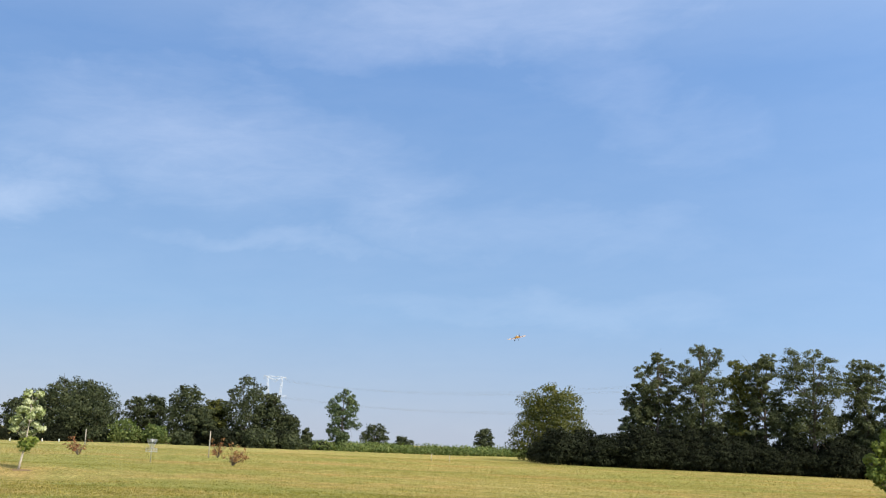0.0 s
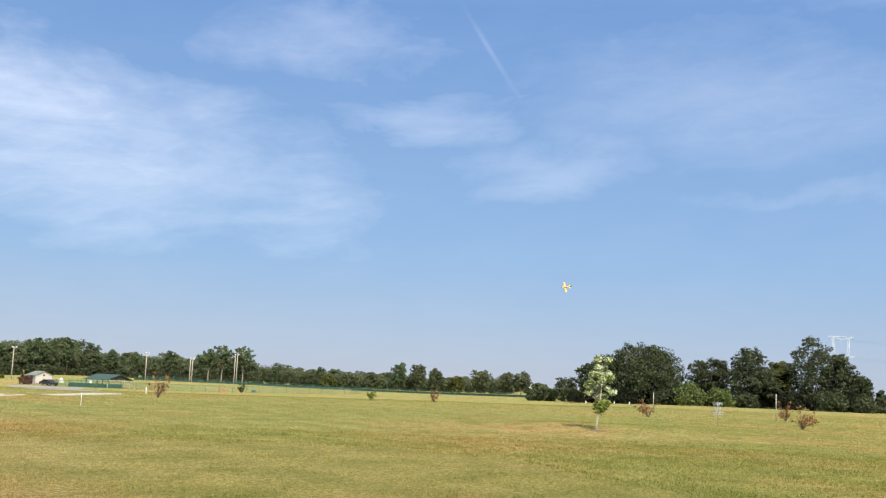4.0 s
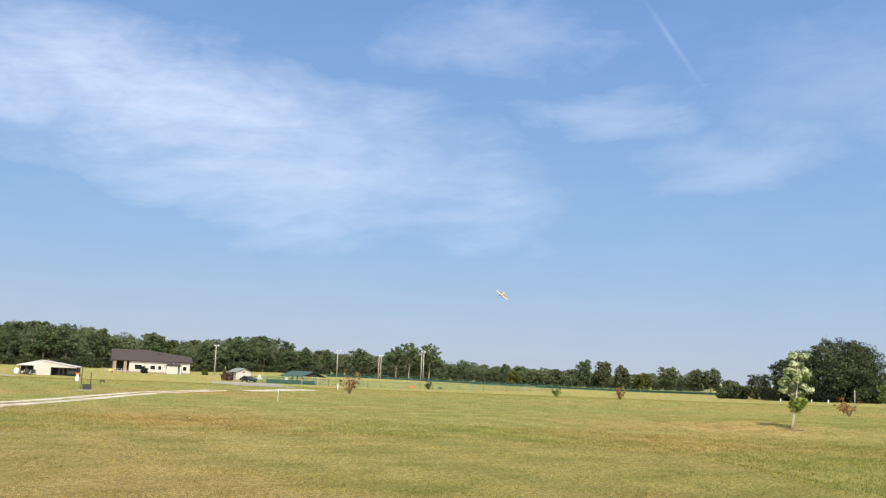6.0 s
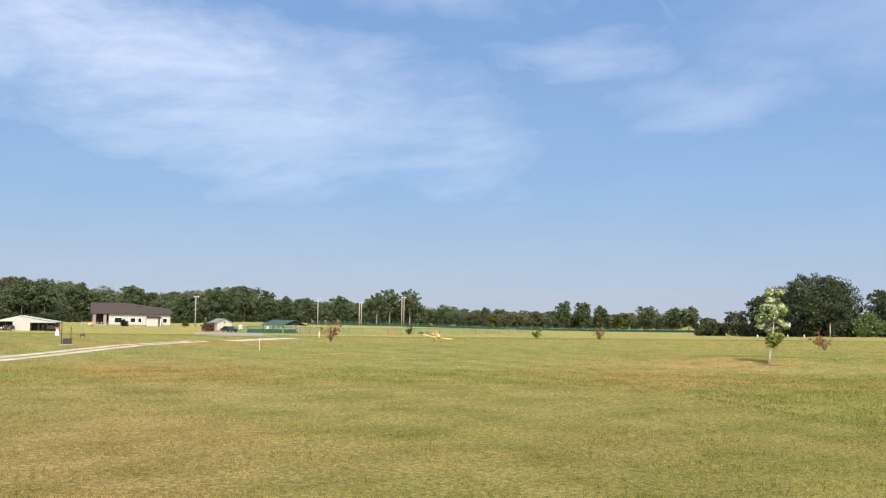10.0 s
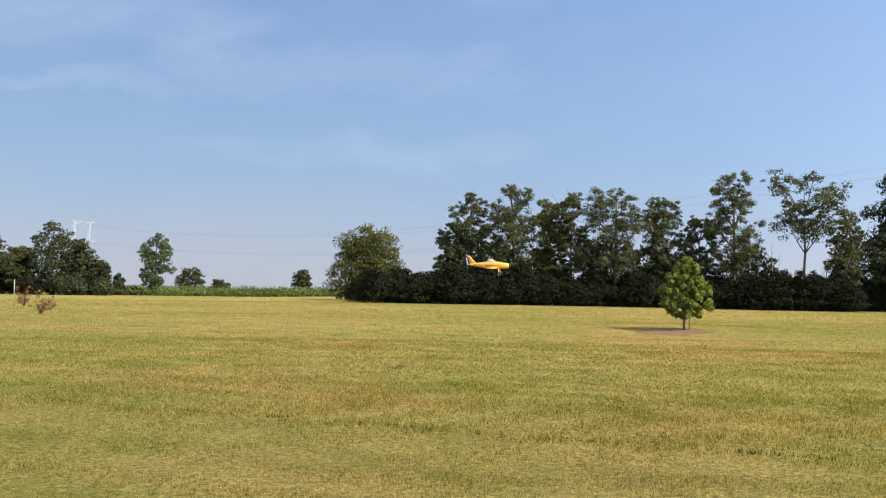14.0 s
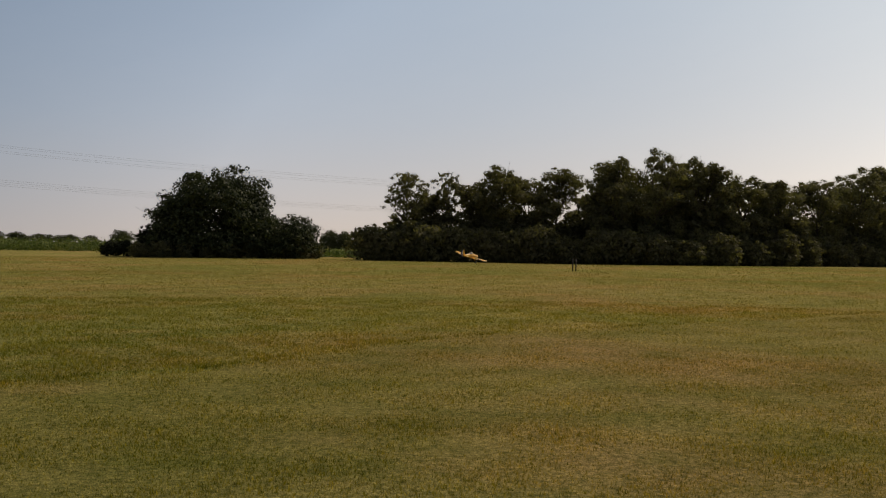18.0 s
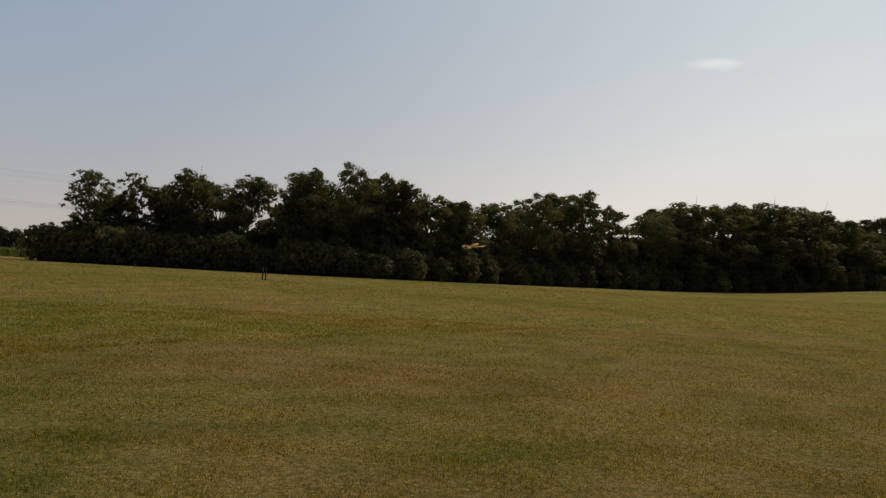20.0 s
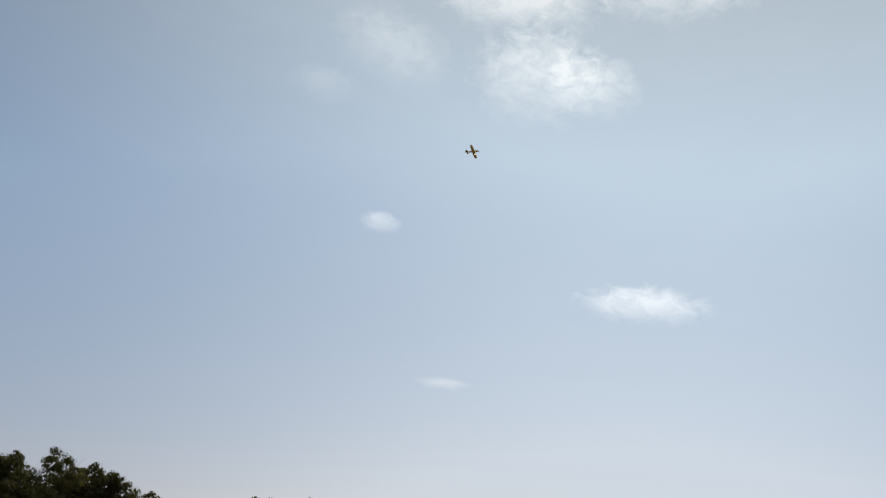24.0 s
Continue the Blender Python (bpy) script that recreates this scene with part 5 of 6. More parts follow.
def shelter():
    root = thing("farm_shelter", stand(59.4, 243, -6), "low cream shelter with a shallow roof and open sides", "shelter")
    w, dep, hw, rise, ax = 12.0, 9.0, 1.95, 1.2, -1.7
    slope = lambda x: hw + rise * (w / 2 - x) / (w / 2 - ax)
    part("roof", prism(bmesh.new(), [(ax, hw + rise), (w / 2 + 0.5, slope(w / 2 + 0.5)), (w / 2 + 0.5, slope(w / 2 + 0.5) + 0.12), (ax, hw + rise + 0.12)], -0.75, dep + 0.5), ROOF_CREAM, root)
    bm = bmesh.new()
    for z in (0.0, 0.12):
        for c in ((-w / 2 - 0.5, -0.5, hw), (ax - 0.01, -0.5, hw), (ax - 0.01, 3.2, hw + rise), (ax - 0.01, dep + 0.5, hw + rise), (-w / 2 - 0.5, dep + 0.5, hw)):
            bm.verts.new((c[0], c[1], c[2] + z))
    bmesh.ops.convex_hull(bm, input=bm.verts)
    part("wing_roof", bm, ROOF_CREAM, root, "hipped cream roof of the open wing")
    part("front_wall", prism(bmesh.new(), [(-2.9, 0), (0.6, 0), (0.6, slope(0.6) - 0.02), (ax, hw + rise - 0.02), (-2.9, hw - 0.05)], -0.62, -0.5), CREAM, root)
    part("gable_panel", prism(bmesh.new(), [(0.62, hw - 0.2), (w / 2, hw - 0.2), (w / 2, hw - 0.05), (0.62, slope(0.62) - 0.02)], -0.6, -0.5), CREAM, root)
    part("rear_wall", boxed(-w / 2, dep, 0, w / 2, dep + 0.12, hw), CREAM, root)
    for x in (-2.9, 0.48):
        part("inner_wall", boxed(x, -0.48, 0, x + 0.12, dep, hw - 0.02), CREAM, root)
    # Added dark panels that stand in for the shade inside the open bays.
    part("bay_shade_panel", boxed(-w / 2 + 0.1, 2.0, 0, -2.92, 2.1, hw - 0.05), DARK_WOOD, root)
    part("bay_shade_panel", boxed(0.62, 2.4, 0, w / 2, 2.5, hw - 0.05), DARK_WOOD, root)
    for x in (-5.9, -4.4, 2.3, 3.2, 4.1, 5.0, 5.9):
        part("post", boxed(x - 0.08, -0.4, 0, x + 0.08, -0.26, hw - 0.02), DARK_WOOD, root)
    for k, (x, h, m) in enumerate([(-5.3, 0.8, STEEL), (-4.7, 1.1, STONE), (-3.9, 0.7, WOOD_POLE), (-3.4, 1.0, STEEL)]):
        store = thing("stored_bin", root.matrix_world @ pose(x, 0.5, 0), "small bin stored in the open bay of the shelter", "bin", "bins in the shelter")
        part("body", tube(bmesh.new(), [(0, 0, 0), (0, 0, h - 0.1)], [0.24, 0.28], 12), m, store)
        part("lid", tube(bmesh.new(), [(0, 0, h - 0.098), (0, 0, h)], [0.3, 0.24], 12), DARK_WOOD, store)
    tank = thing("white_tank", stand(60.9, 241), "white rounded water tank beside the shelter", "tank")
    part("shell", tube(bmesh.new(), [(0, 0, 0.08), (0, 0, 0.25), (0, 0, 1.1), (0, 0, 1.3)], [0.42, 0.5, 0.5, 0.3], 16), WHITE, tank)
    part("outlet", rod([(0, -0.45, 0.25), (0, -0.65, 0.25)], 0.05), STEEL, tank)
    for k, (az, m) in enumerate([(60.4, DARK_WOOD), (60.1, BLACK), (58.35, BLACK), (58.15, BLACK), (57.95, ORANGE)]):
        cart = thing("farm_cart", stand(az, 240), "small dark farm cart parked by the shelter" if m is not ORANGE else "small orange implement by the shelter", "cart")
        part("bed", boxed(-0.45, 0, 0.4, 0.45, 1.2, 0.8 if m is ORANGE else 1.15, bevel=0.05), m, cart)
        for s in (-1, 1):
            part("wheel", tube(bmesh.new(), [(s * 0.5, 0.5, 0.3), (s * 0.38, 0.5, 0.3)], [0.3, 0.3], 14), BLACK, cart)


def club_house():
    root = thing("club_house", stand(54.25, 292, 4), "long cream single-storey house with a brown roof and a corner porch", "house")
    w, dep, hw, rise = 20.0, 11.0, 3.3, 2.9
    part("wall_front", boxed(-6.0, 0, 0.35, w / 2, 0.2, hw), CREAM, root)
    part("wall_rear", boxed(-w / 2, dep - 0.2, 0, w / 2, dep, hw), CREAM, root)
    part("wall_side", boxed(w / 2 - 0.2, 0.2, 0, w / 2, dep - 0.2, hw), CREAM, root)
    part("wall_porch", boxed(-6.0, 0.2, 0, -5.8, dep - 0.2, hw), CREAM, root)
    part("plinth", boxed(-w / 2, -0.1, 0, w / 2, 0.25, 0.35), STONE, root, "brown stone plinth")
    for x in (-9.7, -7.0):
        part("pier", boxed(x - 0.4, -0.3, 0, x + 0.4, 0.4, hw - 0.02, bevel=0.03), STONE, root, "stone porch pier")
    part("porch_floor", boxed(-w / 2, -0.4, 0, -6.0, dep - 0.4, 0.4), STONE, root)
    # Added dark panel in place of the shade deep in the porch.
    part("porch_shade_panel", boxed(-w / 2 + 0.3, 3.0, 0.4, -6.0, 3.1, hw), DARK_WOOD, root)
    bm = bmesh.new()
    o = 0.6
    b = [bm.verts.new(c) for c in [(-w / 2 - o, -o, hw), (w / 2 + o, -o, hw), (w / 2 + o, dep + o, hw), (-w / 2 - o, dep + o, hw)]]
    lo = [bm.verts.new((v.co.x, v.co.y, hw - 0.18)) for v in b]
    r0, r1, r2 = bm.verts.new((-w / 2 - o, dep / 2, hw + rise)), bm.verts.new((-1.0, dep / 2, hw + rise)), bm.verts.new((w / 2 + o, dep / 2, hw + rise * 0.5))
    for f in ((b[0], r1, r0), (b[0], b[1], r1), (b[1], r2, r1), (b[1], b[2], r2), (b[2], r1, r2), (b[2], b[3], r1), (b[3], r0, r1), (b[3], b[0], r0), lo[::-1]):
        bm.faces.new(f)
    for k in range(4):
        bm.faces.new((lo[k], lo[(k + 1) % 4], b[(k + 1) % 4], b[k]))
    bmesh.ops.recalc_face_normals(bm, faces=bm.faces)
    roof = part("roof", bm, ROOF_BROWN, root)
    part("vent", boxed(1.5, 3.0, hw + 1.6, 2.3, 3.6, hw + 2.2), DARK_WOOD, roof)
    for x, ww, z0, z1 in ((-3.6, 1.9, 0.9, 2.2), (0.2, 1.3, 1.0, 2.1), (2.0, 0.8, 1.0, 2.1), (8.6, 1.0, 1.0, 2.1)):
        win = part("window", boxed(x - ww / 2, -0.03, z0, x + ww / 2, -0.005, z1), GLASS, root)
        fr = bmesh.new()
        for (a, c, d, e) in ((x - ww / 2 - 0.08, z0 - 0.08, x + ww / 2 + 0.08, z0), (x - ww / 2 - 0.08, z1, x + ww / 2 + 0.08, z1 + 0.08), (x - ww / 2 - 0.08, z0, x - ww / 2, z1), (x + ww / 2, z0, x + ww / 2 + 0.08, z1)):
            box(fr, a, -0.07, c, d, -0.006, e)
        part("frame", fr, WHITE, win)
    part("door", boxed(5.2, -0.05, 0.35, 6.2, -0.004, 2.4), DARK_WOOD, root)
    bm = bmesh.new()
    prism(bm, [(3.6, 2.15), (7.6, 2.15), (7.2, 2.75), (4.0, 2.75)], -2.2, -0.01)
    part("entry_roof", bm, ROOF_BROWN, root)
    part("entry_wall", boxed(3.8, -2.0, 0, 6.6, -1.85, 2.14), CREAM, root)
    for x in (3.9, 7.3):
        part("entry_post", boxed(x - 0.09, -2.1, 0, x + 0.09, -1.92, 2.14), WHITE, root)
    rail = thing("deck_rail", stand(55.6, 288, 4), "low wooden railing before the house", "railing")
    for k in range(13):
        part("rail_post", boxed(-6 + k, 0, 0, -5.9 + k, 0.1, 0.95), WOOD_POLE, rail)
    for z in (0.45, 0.9):
        part("rail_bar", boxed(-6, -0.02, z, 6.1, 0.0, z + 0.08), WOOD_POLE, rail)
    for az, d, h, ww, m, s in ((54.65, 286, 1.9, 2.0, LEAF_SHADE, 402), (51.5, 288, 1.7, 1.9, LEAF_YELLOW, 404)):
        tree("house_shrub", az, d, h, ww, "shrub", s, m, "clipped shrub beside the house", "shrub", "shrubs round the house", leaves=500, size=0.35, girth=0.05)


    cart = thing("yellow_barrow", stand(56.35, 285, 10), "small yellow barrow parked by the porch", "barrow")
    part("tub", prism(bmesh.new(), [(-0.5, 0.35), (0.35, 0.35), (0.6, 0.85), (-0.65, 0.85)], -0.35, 0.35), YELLOW, cart)
    part("handle", rod([(-0.5, 0, 0.45), (-1.2, 0, 0.9)], 0.03), STEEL, cart)
    part("wheel", tube(bmesh.new(), [(0.5, -0.06, 0.2), (0.5, 0.06, 0.2)], [0.2, 0.2], 14), BLACK, cart)
    part("leg", boxed(-0.45, -0.25, 0, -0.38, 0.25, 0.36), STEEL, cart)


def shed():
    root = thing("garden_shed", stand(49.45, 257, 22), "small cream gabled shed with a grey-green roof", "shed")
    w, dep, hw, rise = 3.9, 5.0, 2.1, 0.85
    part("front_wall", prism(bmesh.new(), [(-w / 2, 0), (w / 2, 0), (w / 2, hw), (0, hw + rise), (-w / 2, hw)], 0, 0.12), CREAM, root)
    part("side_wall", boxed(-w / 2, 0.12, 0, -w / 2 + 0.12, dep, hw), CREAM, root)
    part("side_wall", boxed(w / 2 - 0.12, 0.12, 0, w / 2, dep, hw), CREAM, root)
    part("rear_wall", prism(bmesh.new(), [(-w / 2, 0), (w / 2, 0), (w / 2, hw), (0, hw + rise), (-w / 2, hw)], dep, dep + 0.12), CREAM, root)
    part("roof", gable(bmesh.new(), w, dep, hw, rise, 0.3, 0.1), ROOF_GREY, root)
    part("plinth", boxed(-w / 2, -0.05, 0, w / 2, -0.002, 0.35), STONE, root)
    part("vent", boxed(-0.2, -0.04, hw - 0.2, 0.2, -0.003, hw + 0.15), DARK_WOOD, root)
    part("side_door", boxed(-w / 2 - 0.04, 1.6, 0.05, -w / 2 - 0.002, 3.0, 2.0), DARK_WOOD, root)
    kiosk = thing("white_kiosk", stand(48.6, 266, 12), "low white peaked kiosk beyond the shed", "kiosk")
    part("body", boxed(-0.45, -0.45, 0, 0.45, 0.45, 0.5, bevel=0.02), WHITE, kiosk)
    part("roof", tube(bmesh.new(), [(0, 0, 0.49), (0, 0, 1.15)], [0.8, 0.03], 4), WHITE, kiosk)
    tree("dark_red_shrub", 50.35, 255, 2.4, 3.2, "shrub", 405, LEAF_PLUM, "dark reddish rounded shrub beside the shed", "shrub", leaves=700, size=0.32, girth=0.06)


def car():
    root = thing("parked_car", stand(49.2, 249, -52), "dark sedan parked on the gravel by the shed", "car")
    prof = [(-2.2, 0.35), (2.2, 0.35), (2.25, 0.7), (2.0, 0.85), (1.1, 0.95), (0.5, 1.42), (-0.9, 1.45), (-1.6, 1.0), (-2.2, 0.95)]
    bm = bmesh.new()
    prism(bm, prof, -0.88, 0.88)
    bmesh.ops.bevel(bm, geom=list(bm.edges), offset=0.06, segments=2, affect="EDGES")
    part("body", bm, CAR_PAINT, root)
    for s in (-1, 1):
        part("side_window", prism(bmesh.new(), [(-1.3, 0.98), (0.9, 0.98), (0.42, 1.36), (-0.85, 1.38)], s * 0.885, s * 0.9), GLASS, root)
        for x in (-1.35, 1.4):
            wh = part("wheel", tube(bmesh.new(), [(x, s * 0.9, 0.33), (x, s * 0.7, 0.33)], [0.33, 0.33], 16), BLACK, root)
            part("rim", tube(bmesh.new(), [(x, s * 0.915, 0.33), (x, s * 0.86, 0.33)], [0.2, 0.2], 12), STEEL, wh)


def park_pavilion():
    root = thing("park_pavilion", stand(45.75, 250, 37), "open picnic pavilion with a green metal roof on posts", "pavilion")
    w, dep, hw, rise = 6.4, 8.0, 1.95, 1.05
    part("roof", gable(bmesh.new(), w, dep, hw, rise, 0.5, 0.12), ROOF_GREEN, root)
    for y in (0.0, dep):
        part("gable_panel", prism(bmesh.new(), [(-w / 2, hw), (w / 2, hw), (0, hw + rise)], y, y + 0.1), DARK_WOOD, root)
        for k in range(5):
            x = -w / 2 + 0.2 + k * (w - 0.4) / 4
            part("post", boxed(x - 0.11, y, 0, x + 0.11, y + 0.2, hw, bevel=0.02), WOOD_POLE, root)
    part("slab", boxed(-w / 2 - 0.3, -0.3, -0.2, w / 2 + 0.3, dep + 0.5, 0.06), GREY_GRAVEL, root)
    for k in range(3):
        t = thing("picnic_table", root.matrix_world @ pose(0, 1.8 + k * 2.6, 0.06), "dark green picnic table under the pavilion roof", "table", "picnic tables")
        part("tabletop", boxed(-0.9, -0.4, 0.7, 0.9, 0.4, 0.76), GREEN_PAINT, t)
        for s in (-1, 1):
            part("bench", boxed(-0.9, s * 0.75 - 0.14, 0.42, 0.9, s * 0.75 + 0.14, 0.47), GREEN_PAINT, t)
            part("leg", boxed(s * 0.6 - 0.04, -0.7, 0, s * 0.6 + 0.04, 0.7, 0.7), GREEN_PAINT, t)
    s = thing("notice_board", stand(47.15, 249), "small white notice board on the dog park fence", "sign")
    part("board", boxed(-0.35, -0.03, 0.9, 0.35, 0.0, 1.6), WHITE, s)
    part("stem", boxed(-0.03, 0.002, 0, 0.03, 0.06, 1.5), STEEL, s)


def fence(name, way, h, spacing, label, screen=0.0, strands=6):
    """A green chain-link fence: posts, rails, strands, and here and there a shade cloth."""
    root = thing(name, pose(0, 0, 0), label, "fence")
    pts = []
    for (a0, d0), (a1, d1) in zip(way, way[1:]):
        p, q = on(a0, d0), on(a1, d1)
        n = max(1, round((q - p).length / spacing))
        pts += [on(a0 + (a1 - a0) * i / n, d0 + (d1 - d0) * i / n) for i in range(n)]
    pts.append(on(*way[-1]))
    for p in pts:
        part("post", tube(bmesh.new(), [p - Vector((0, 0, 0.1)), p + Vector((0, 0, h))], [0.05, 0.05], 6), GREEN_PAINT, root)
    up = Vector((0, 0, 1))
    part("top_rail", rod([p + up * h for p in pts], 0.035, 5), GREEN_PAINT, root)
    for k in range(1, strands):
        part("strand", rod([p + up * h * k / strands for p in pts], 0.012 if strands < 8 else 0.02, 4), GREEN_PAINT, root)
    if screen:
        bm = bmesh.new()
        for p, q in zip(pts, pts[1:]):
            a, b = p.lerp(q, 0.02), p.lerp(q, 0.98)
            vs = [bm.verts.new(v) for v in (a + up * 0.08, b + up * 0.08, b + up * h * screen, a + up * h * screen)]
            bm.faces.new(vs)
        bmesh.ops.solidify(bm, geom=list(bm.faces), thickness=0.02)
        part("shade_cloth", bm, SHADE_GREEN, root, "dark green shade cloth")


def light_pole(az, d, h, twin=False):
    root = thing("light_pole", stand(az, d, 30), "tall pale wooden light pole with lamp heads", "light pole", "light poles")
    for x in ((-0.35, 0.35) if twin else (0,)):
        part("shaft", tube(bmesh.new(), [(x, 0, -0.2), (x, 0, h)], [0.14, 0.1], 10), WOOD_POLE, root)
    part("crossarm", boxed(-0.62, -0.05, h - 0.33, 0.62, 0.05, h - 0.23), WOOD_POLE, root)
    for x in (-0.52, 0.52):
        lamp = part("lamp_head", boxed(x - 0.2, -0.32, h - 0.22, x + 0.2, 0.08, h + 0.06, bevel=0.04), STEEL, root)
        part("lens", boxed(x - 0.16, -0.34, h - 0.18, x + 0.16, -0.322, h + 0.02), WHITE, lamp)


barn()
shelter()
club_house()
shed()
car()
park_pavilion()
fence("dog_park_fence", [(44.2, 245), (42.0, 244), (37.0, 246), (32.6, 255)], 1.5, 3.2, "green chain-link fence along the front of the dog park", 0.0, 11)
fence("dog_park_fence", [(48.9, 247), (46.2, 246), (44.2, 245)], 1.5, 3.2, "close-meshed green fence before the pavilion", 0.0, 15)
fence("dog_park_fence", [(48.2, 249), (45.6, 248)], 1.6, 2.6, "short run of fence with dark green shade cloth by the pavilion", 0.6)
fence("dog_park_fence", [(45.0, 300), (39.0, 302), (34.0, 300), (29.0, 292), (23.8, 278)], 1.1, 3.4, "green dog park fence with shade cloth along the back", 0.6)
light_pole(51.0, 283, 8.1)
light_pole(44.45, 296, 7.6)
light_pole(42.12, 298, 6.8, True)
light_pole(39.78, 302, 8.6, True)
post("utility_pole", 62.35, 262, 5.6, 0.13, WOOD_POLE, "weathered utility pole behind the barn", "pole")


def tee_sign():
    root = thing("tee_sign", stand(57.5, 60), "dark steel frame with a low panel on a concrete foot", "sign")
    for x in (-0.24, 0.24):
        part("post", rod([(x, 0, 0), (x, 0, 1.28 if x < 0 else 1.0)], 0.02, 8), BLACK, root)
    part("panel", boxed(-0.18, -0.04, 0.06, 0.3, 0.0, 0.36, bevel=0.01), DARK_WOOD, root)
    part("foot", boxed(-0.4, -0.25, -0.02, 0.4, 0.25, 0.06, bevel=0.01), GREY_GRAVEL, root)
    bell = thing("white_marker_cone", stand(57.95, 82), "white rounded marker on the grass", "marker")
    part("shell", tube(bmesh.new(), [(0, 0, 0), (0, 0, 0.28), (0, 0, 0.44), (0, 0, 0.52)], [0.15, 0.14, 0.09, 0.04], 14), WHITE, bell)
    part("foot", tube(bmesh.new(), [(0, 0, -0.02), (0, 0, 0.05)], [0.26, 0.24], 14), GREY_GRAVEL, bell)
    low = thing("low_bench", stand(56.7, 78), "small dark bench low in the grass", "bench")
    part("seat", boxed(-0.17, -0.12, 0.12, 0.17, 0.12, 0.22, bevel=0.01), DARK_WOOD, low)
    for x in (-0.16, 0.11):
        part("leg", boxed(x, -0.1, 0, x + 0.05, 0.12, 0.14), DARK_WOOD, low)


def agility(az, d):
    root = thing("agility_jump", stand(az, d), "low timber jump frame inside the dog park", "jump frame")
    for x in (-1.4, 1.3):
        part("upright", boxed(x, -0.05, 0, x + 0.1, 0.05, 1.15), WOOD_POLE, root)
    for z in (0.55, 1.05):
        part("bar", boxed(-1.3, -0.03, z, 1.3, 0.03, z + 0.07), WOOD_POLE, root)


tee_sign()
agility(33.85, 258)
for az, m, label in ((40.35, ORANGE, "orange agility ramp in the dog park"), (38.75, SHADE_GREEN, "teal plastic barrel in the dog park")):
    ob = thing("agility_ramp" if m is ORANGE else "plastic_barrel", stand(az, 252, 20), label, "dog park toy")
    part("body", prism(bmesh.new(), [(-0.7, 0), (0.6, 0), (0.35, 0.5), (-0.1, 0.62)], -0.3, 0.3), m, ob)
    part("foot", boxed(-0.72, -0.34, -0.02, 0.62, 0.34, 0.04), DARK_WOOD, ob)


# ---- the model aeroplane ----
def aeroplane():
    root = thing("model_aeroplane", pose(0, 0, 30), "yellow low-wing radio-controlled crop-duster model in flight", "model aeroplane")
    SEC = [(-0.46, 0.012, 0.012, 0.05), (-0.30, 0.03, -0.012, 0.068), (-0.12, 0.05, -0.035, 0.088), (0.02, 0.058, -0.05, 0.104), (0.15, 0.06, -0.055, 0.096), (0.30, 0.055, -0.05, 0.072), (0.40, 0.044, -0.034, 0.05)]
    bm = bmesh.new()
    rings = []
    for y, hw, z0, z1 in SEC:
        cz, hz = (z0 + z1) / 2, (z1 - z0) / 2
        ring = []
        for k in range(14):
            a = k * math.tau / 14
            c, s = math.cos(a), math.sin(a)
            ring.append(bm.verts.new((hw * math.copysign(abs(c) ** 0.7, c), y, cz + hz * math.copysign(abs(s) ** 0.75, s))))
        rings.append(ring)
    for a, b in zip(rings, rings[1:]):
        for k in range(14):
            bm.faces.new((a[k], a[(k + 1) % 14], b[(k + 1) % 14], b[k])).smooth = True
    bm.faces.new(rings[0])
    bm.faces.new(rings[-1][::-1])
    bmesh.ops.recalc_face_normals(bm, faces=bm.faces)
    part("fuselage", bm, YELLOW, root)

    def foil(chord, thick, n=8):
        up = [(chord * (0.5 - k / n), thick * (1.0 - (2 * k / n - 0.55) ** 2 * 0.62) * (0.2 if k in (0, n) else 1)) for k in range(n + 1)]
        return up + [(y, -z * 0.35) for y, z in up[::-1][1:-1]]

    def surface(spans, mat, name, vertical=False):
        """Lofted flying surface: rows of (distance, y, z, chord, thickness)."""
        bm = bmesh.new()
        rings = []
        for s, y, z, chord, thick in spans:
            rings.append([bm.verts.new((b, y + a, s + z) if vertical else (s, y + a, z + b)) for a, b in foil(chord, thick)])
        n = len(rings[0])
        for a, b in zip(rings, rings[1:]):
            for k in range(n):
                bm.faces.new((a[k], a[(k + 1) % n], b[(k + 1) % n], b[k])).smooth = True
        bm.faces.new(rings[0])
        bm.faces.new(rings[-1][::-1])
        bmesh.ops.recalc_face_normals(bm, faces=bm.faces)
        return part(name, bm, mat, root)

    for s in (-1, 1):
        surface([(s * 0.04, 0.06, -0.042, 0.22, 0.028), (s * 0.34, 0.06, -0.022, 0.21, 0.026), (s * 0.61, 0.055, 0.0, 0.19, 0.022), (s * 0.655, 0.045, 0.005, 0.13, 0.013)], YELLOW, "wing")
        surface([(s * 0.01, -0.41, 0.045, 0.12, 0.012), (s * 0.16, -0.415, 0.045, 0.105, 0.01), (s * 0.205, -0.42, 0.045, 0.07, 0.006)], YELLOW, "tailplane")
        part("aileron_line", boxed(s * 0.32 - 0.17, -0.012, -0.012, s * 0.32 + 0.17, -0.008, 0.006), BLUE, root)
    surface([(0.03, -0.37, 0.0, 0.2, 0.012), (0.1, -0.42, 0.0, 0.12, 0.011), (0.17, -0.46, 0.0, 0.075, 0.009), (0.215, -0.478, 0.0, 0.05, 0.006)], YELLOW, "fin", True)
    rud = part("rudder", prism(bmesh.new(), [(-0.465, 0.0), (-0.54, 0.0), (-0.575, 0.12), (-0.56, 0.205), (-0.5, 0.205)], -0.009, 0.009), BLUE, root, "dark blue rudder with a white stripe")
    rud.matrix_local = pose(0, 0, 0, 0, 0, 90)
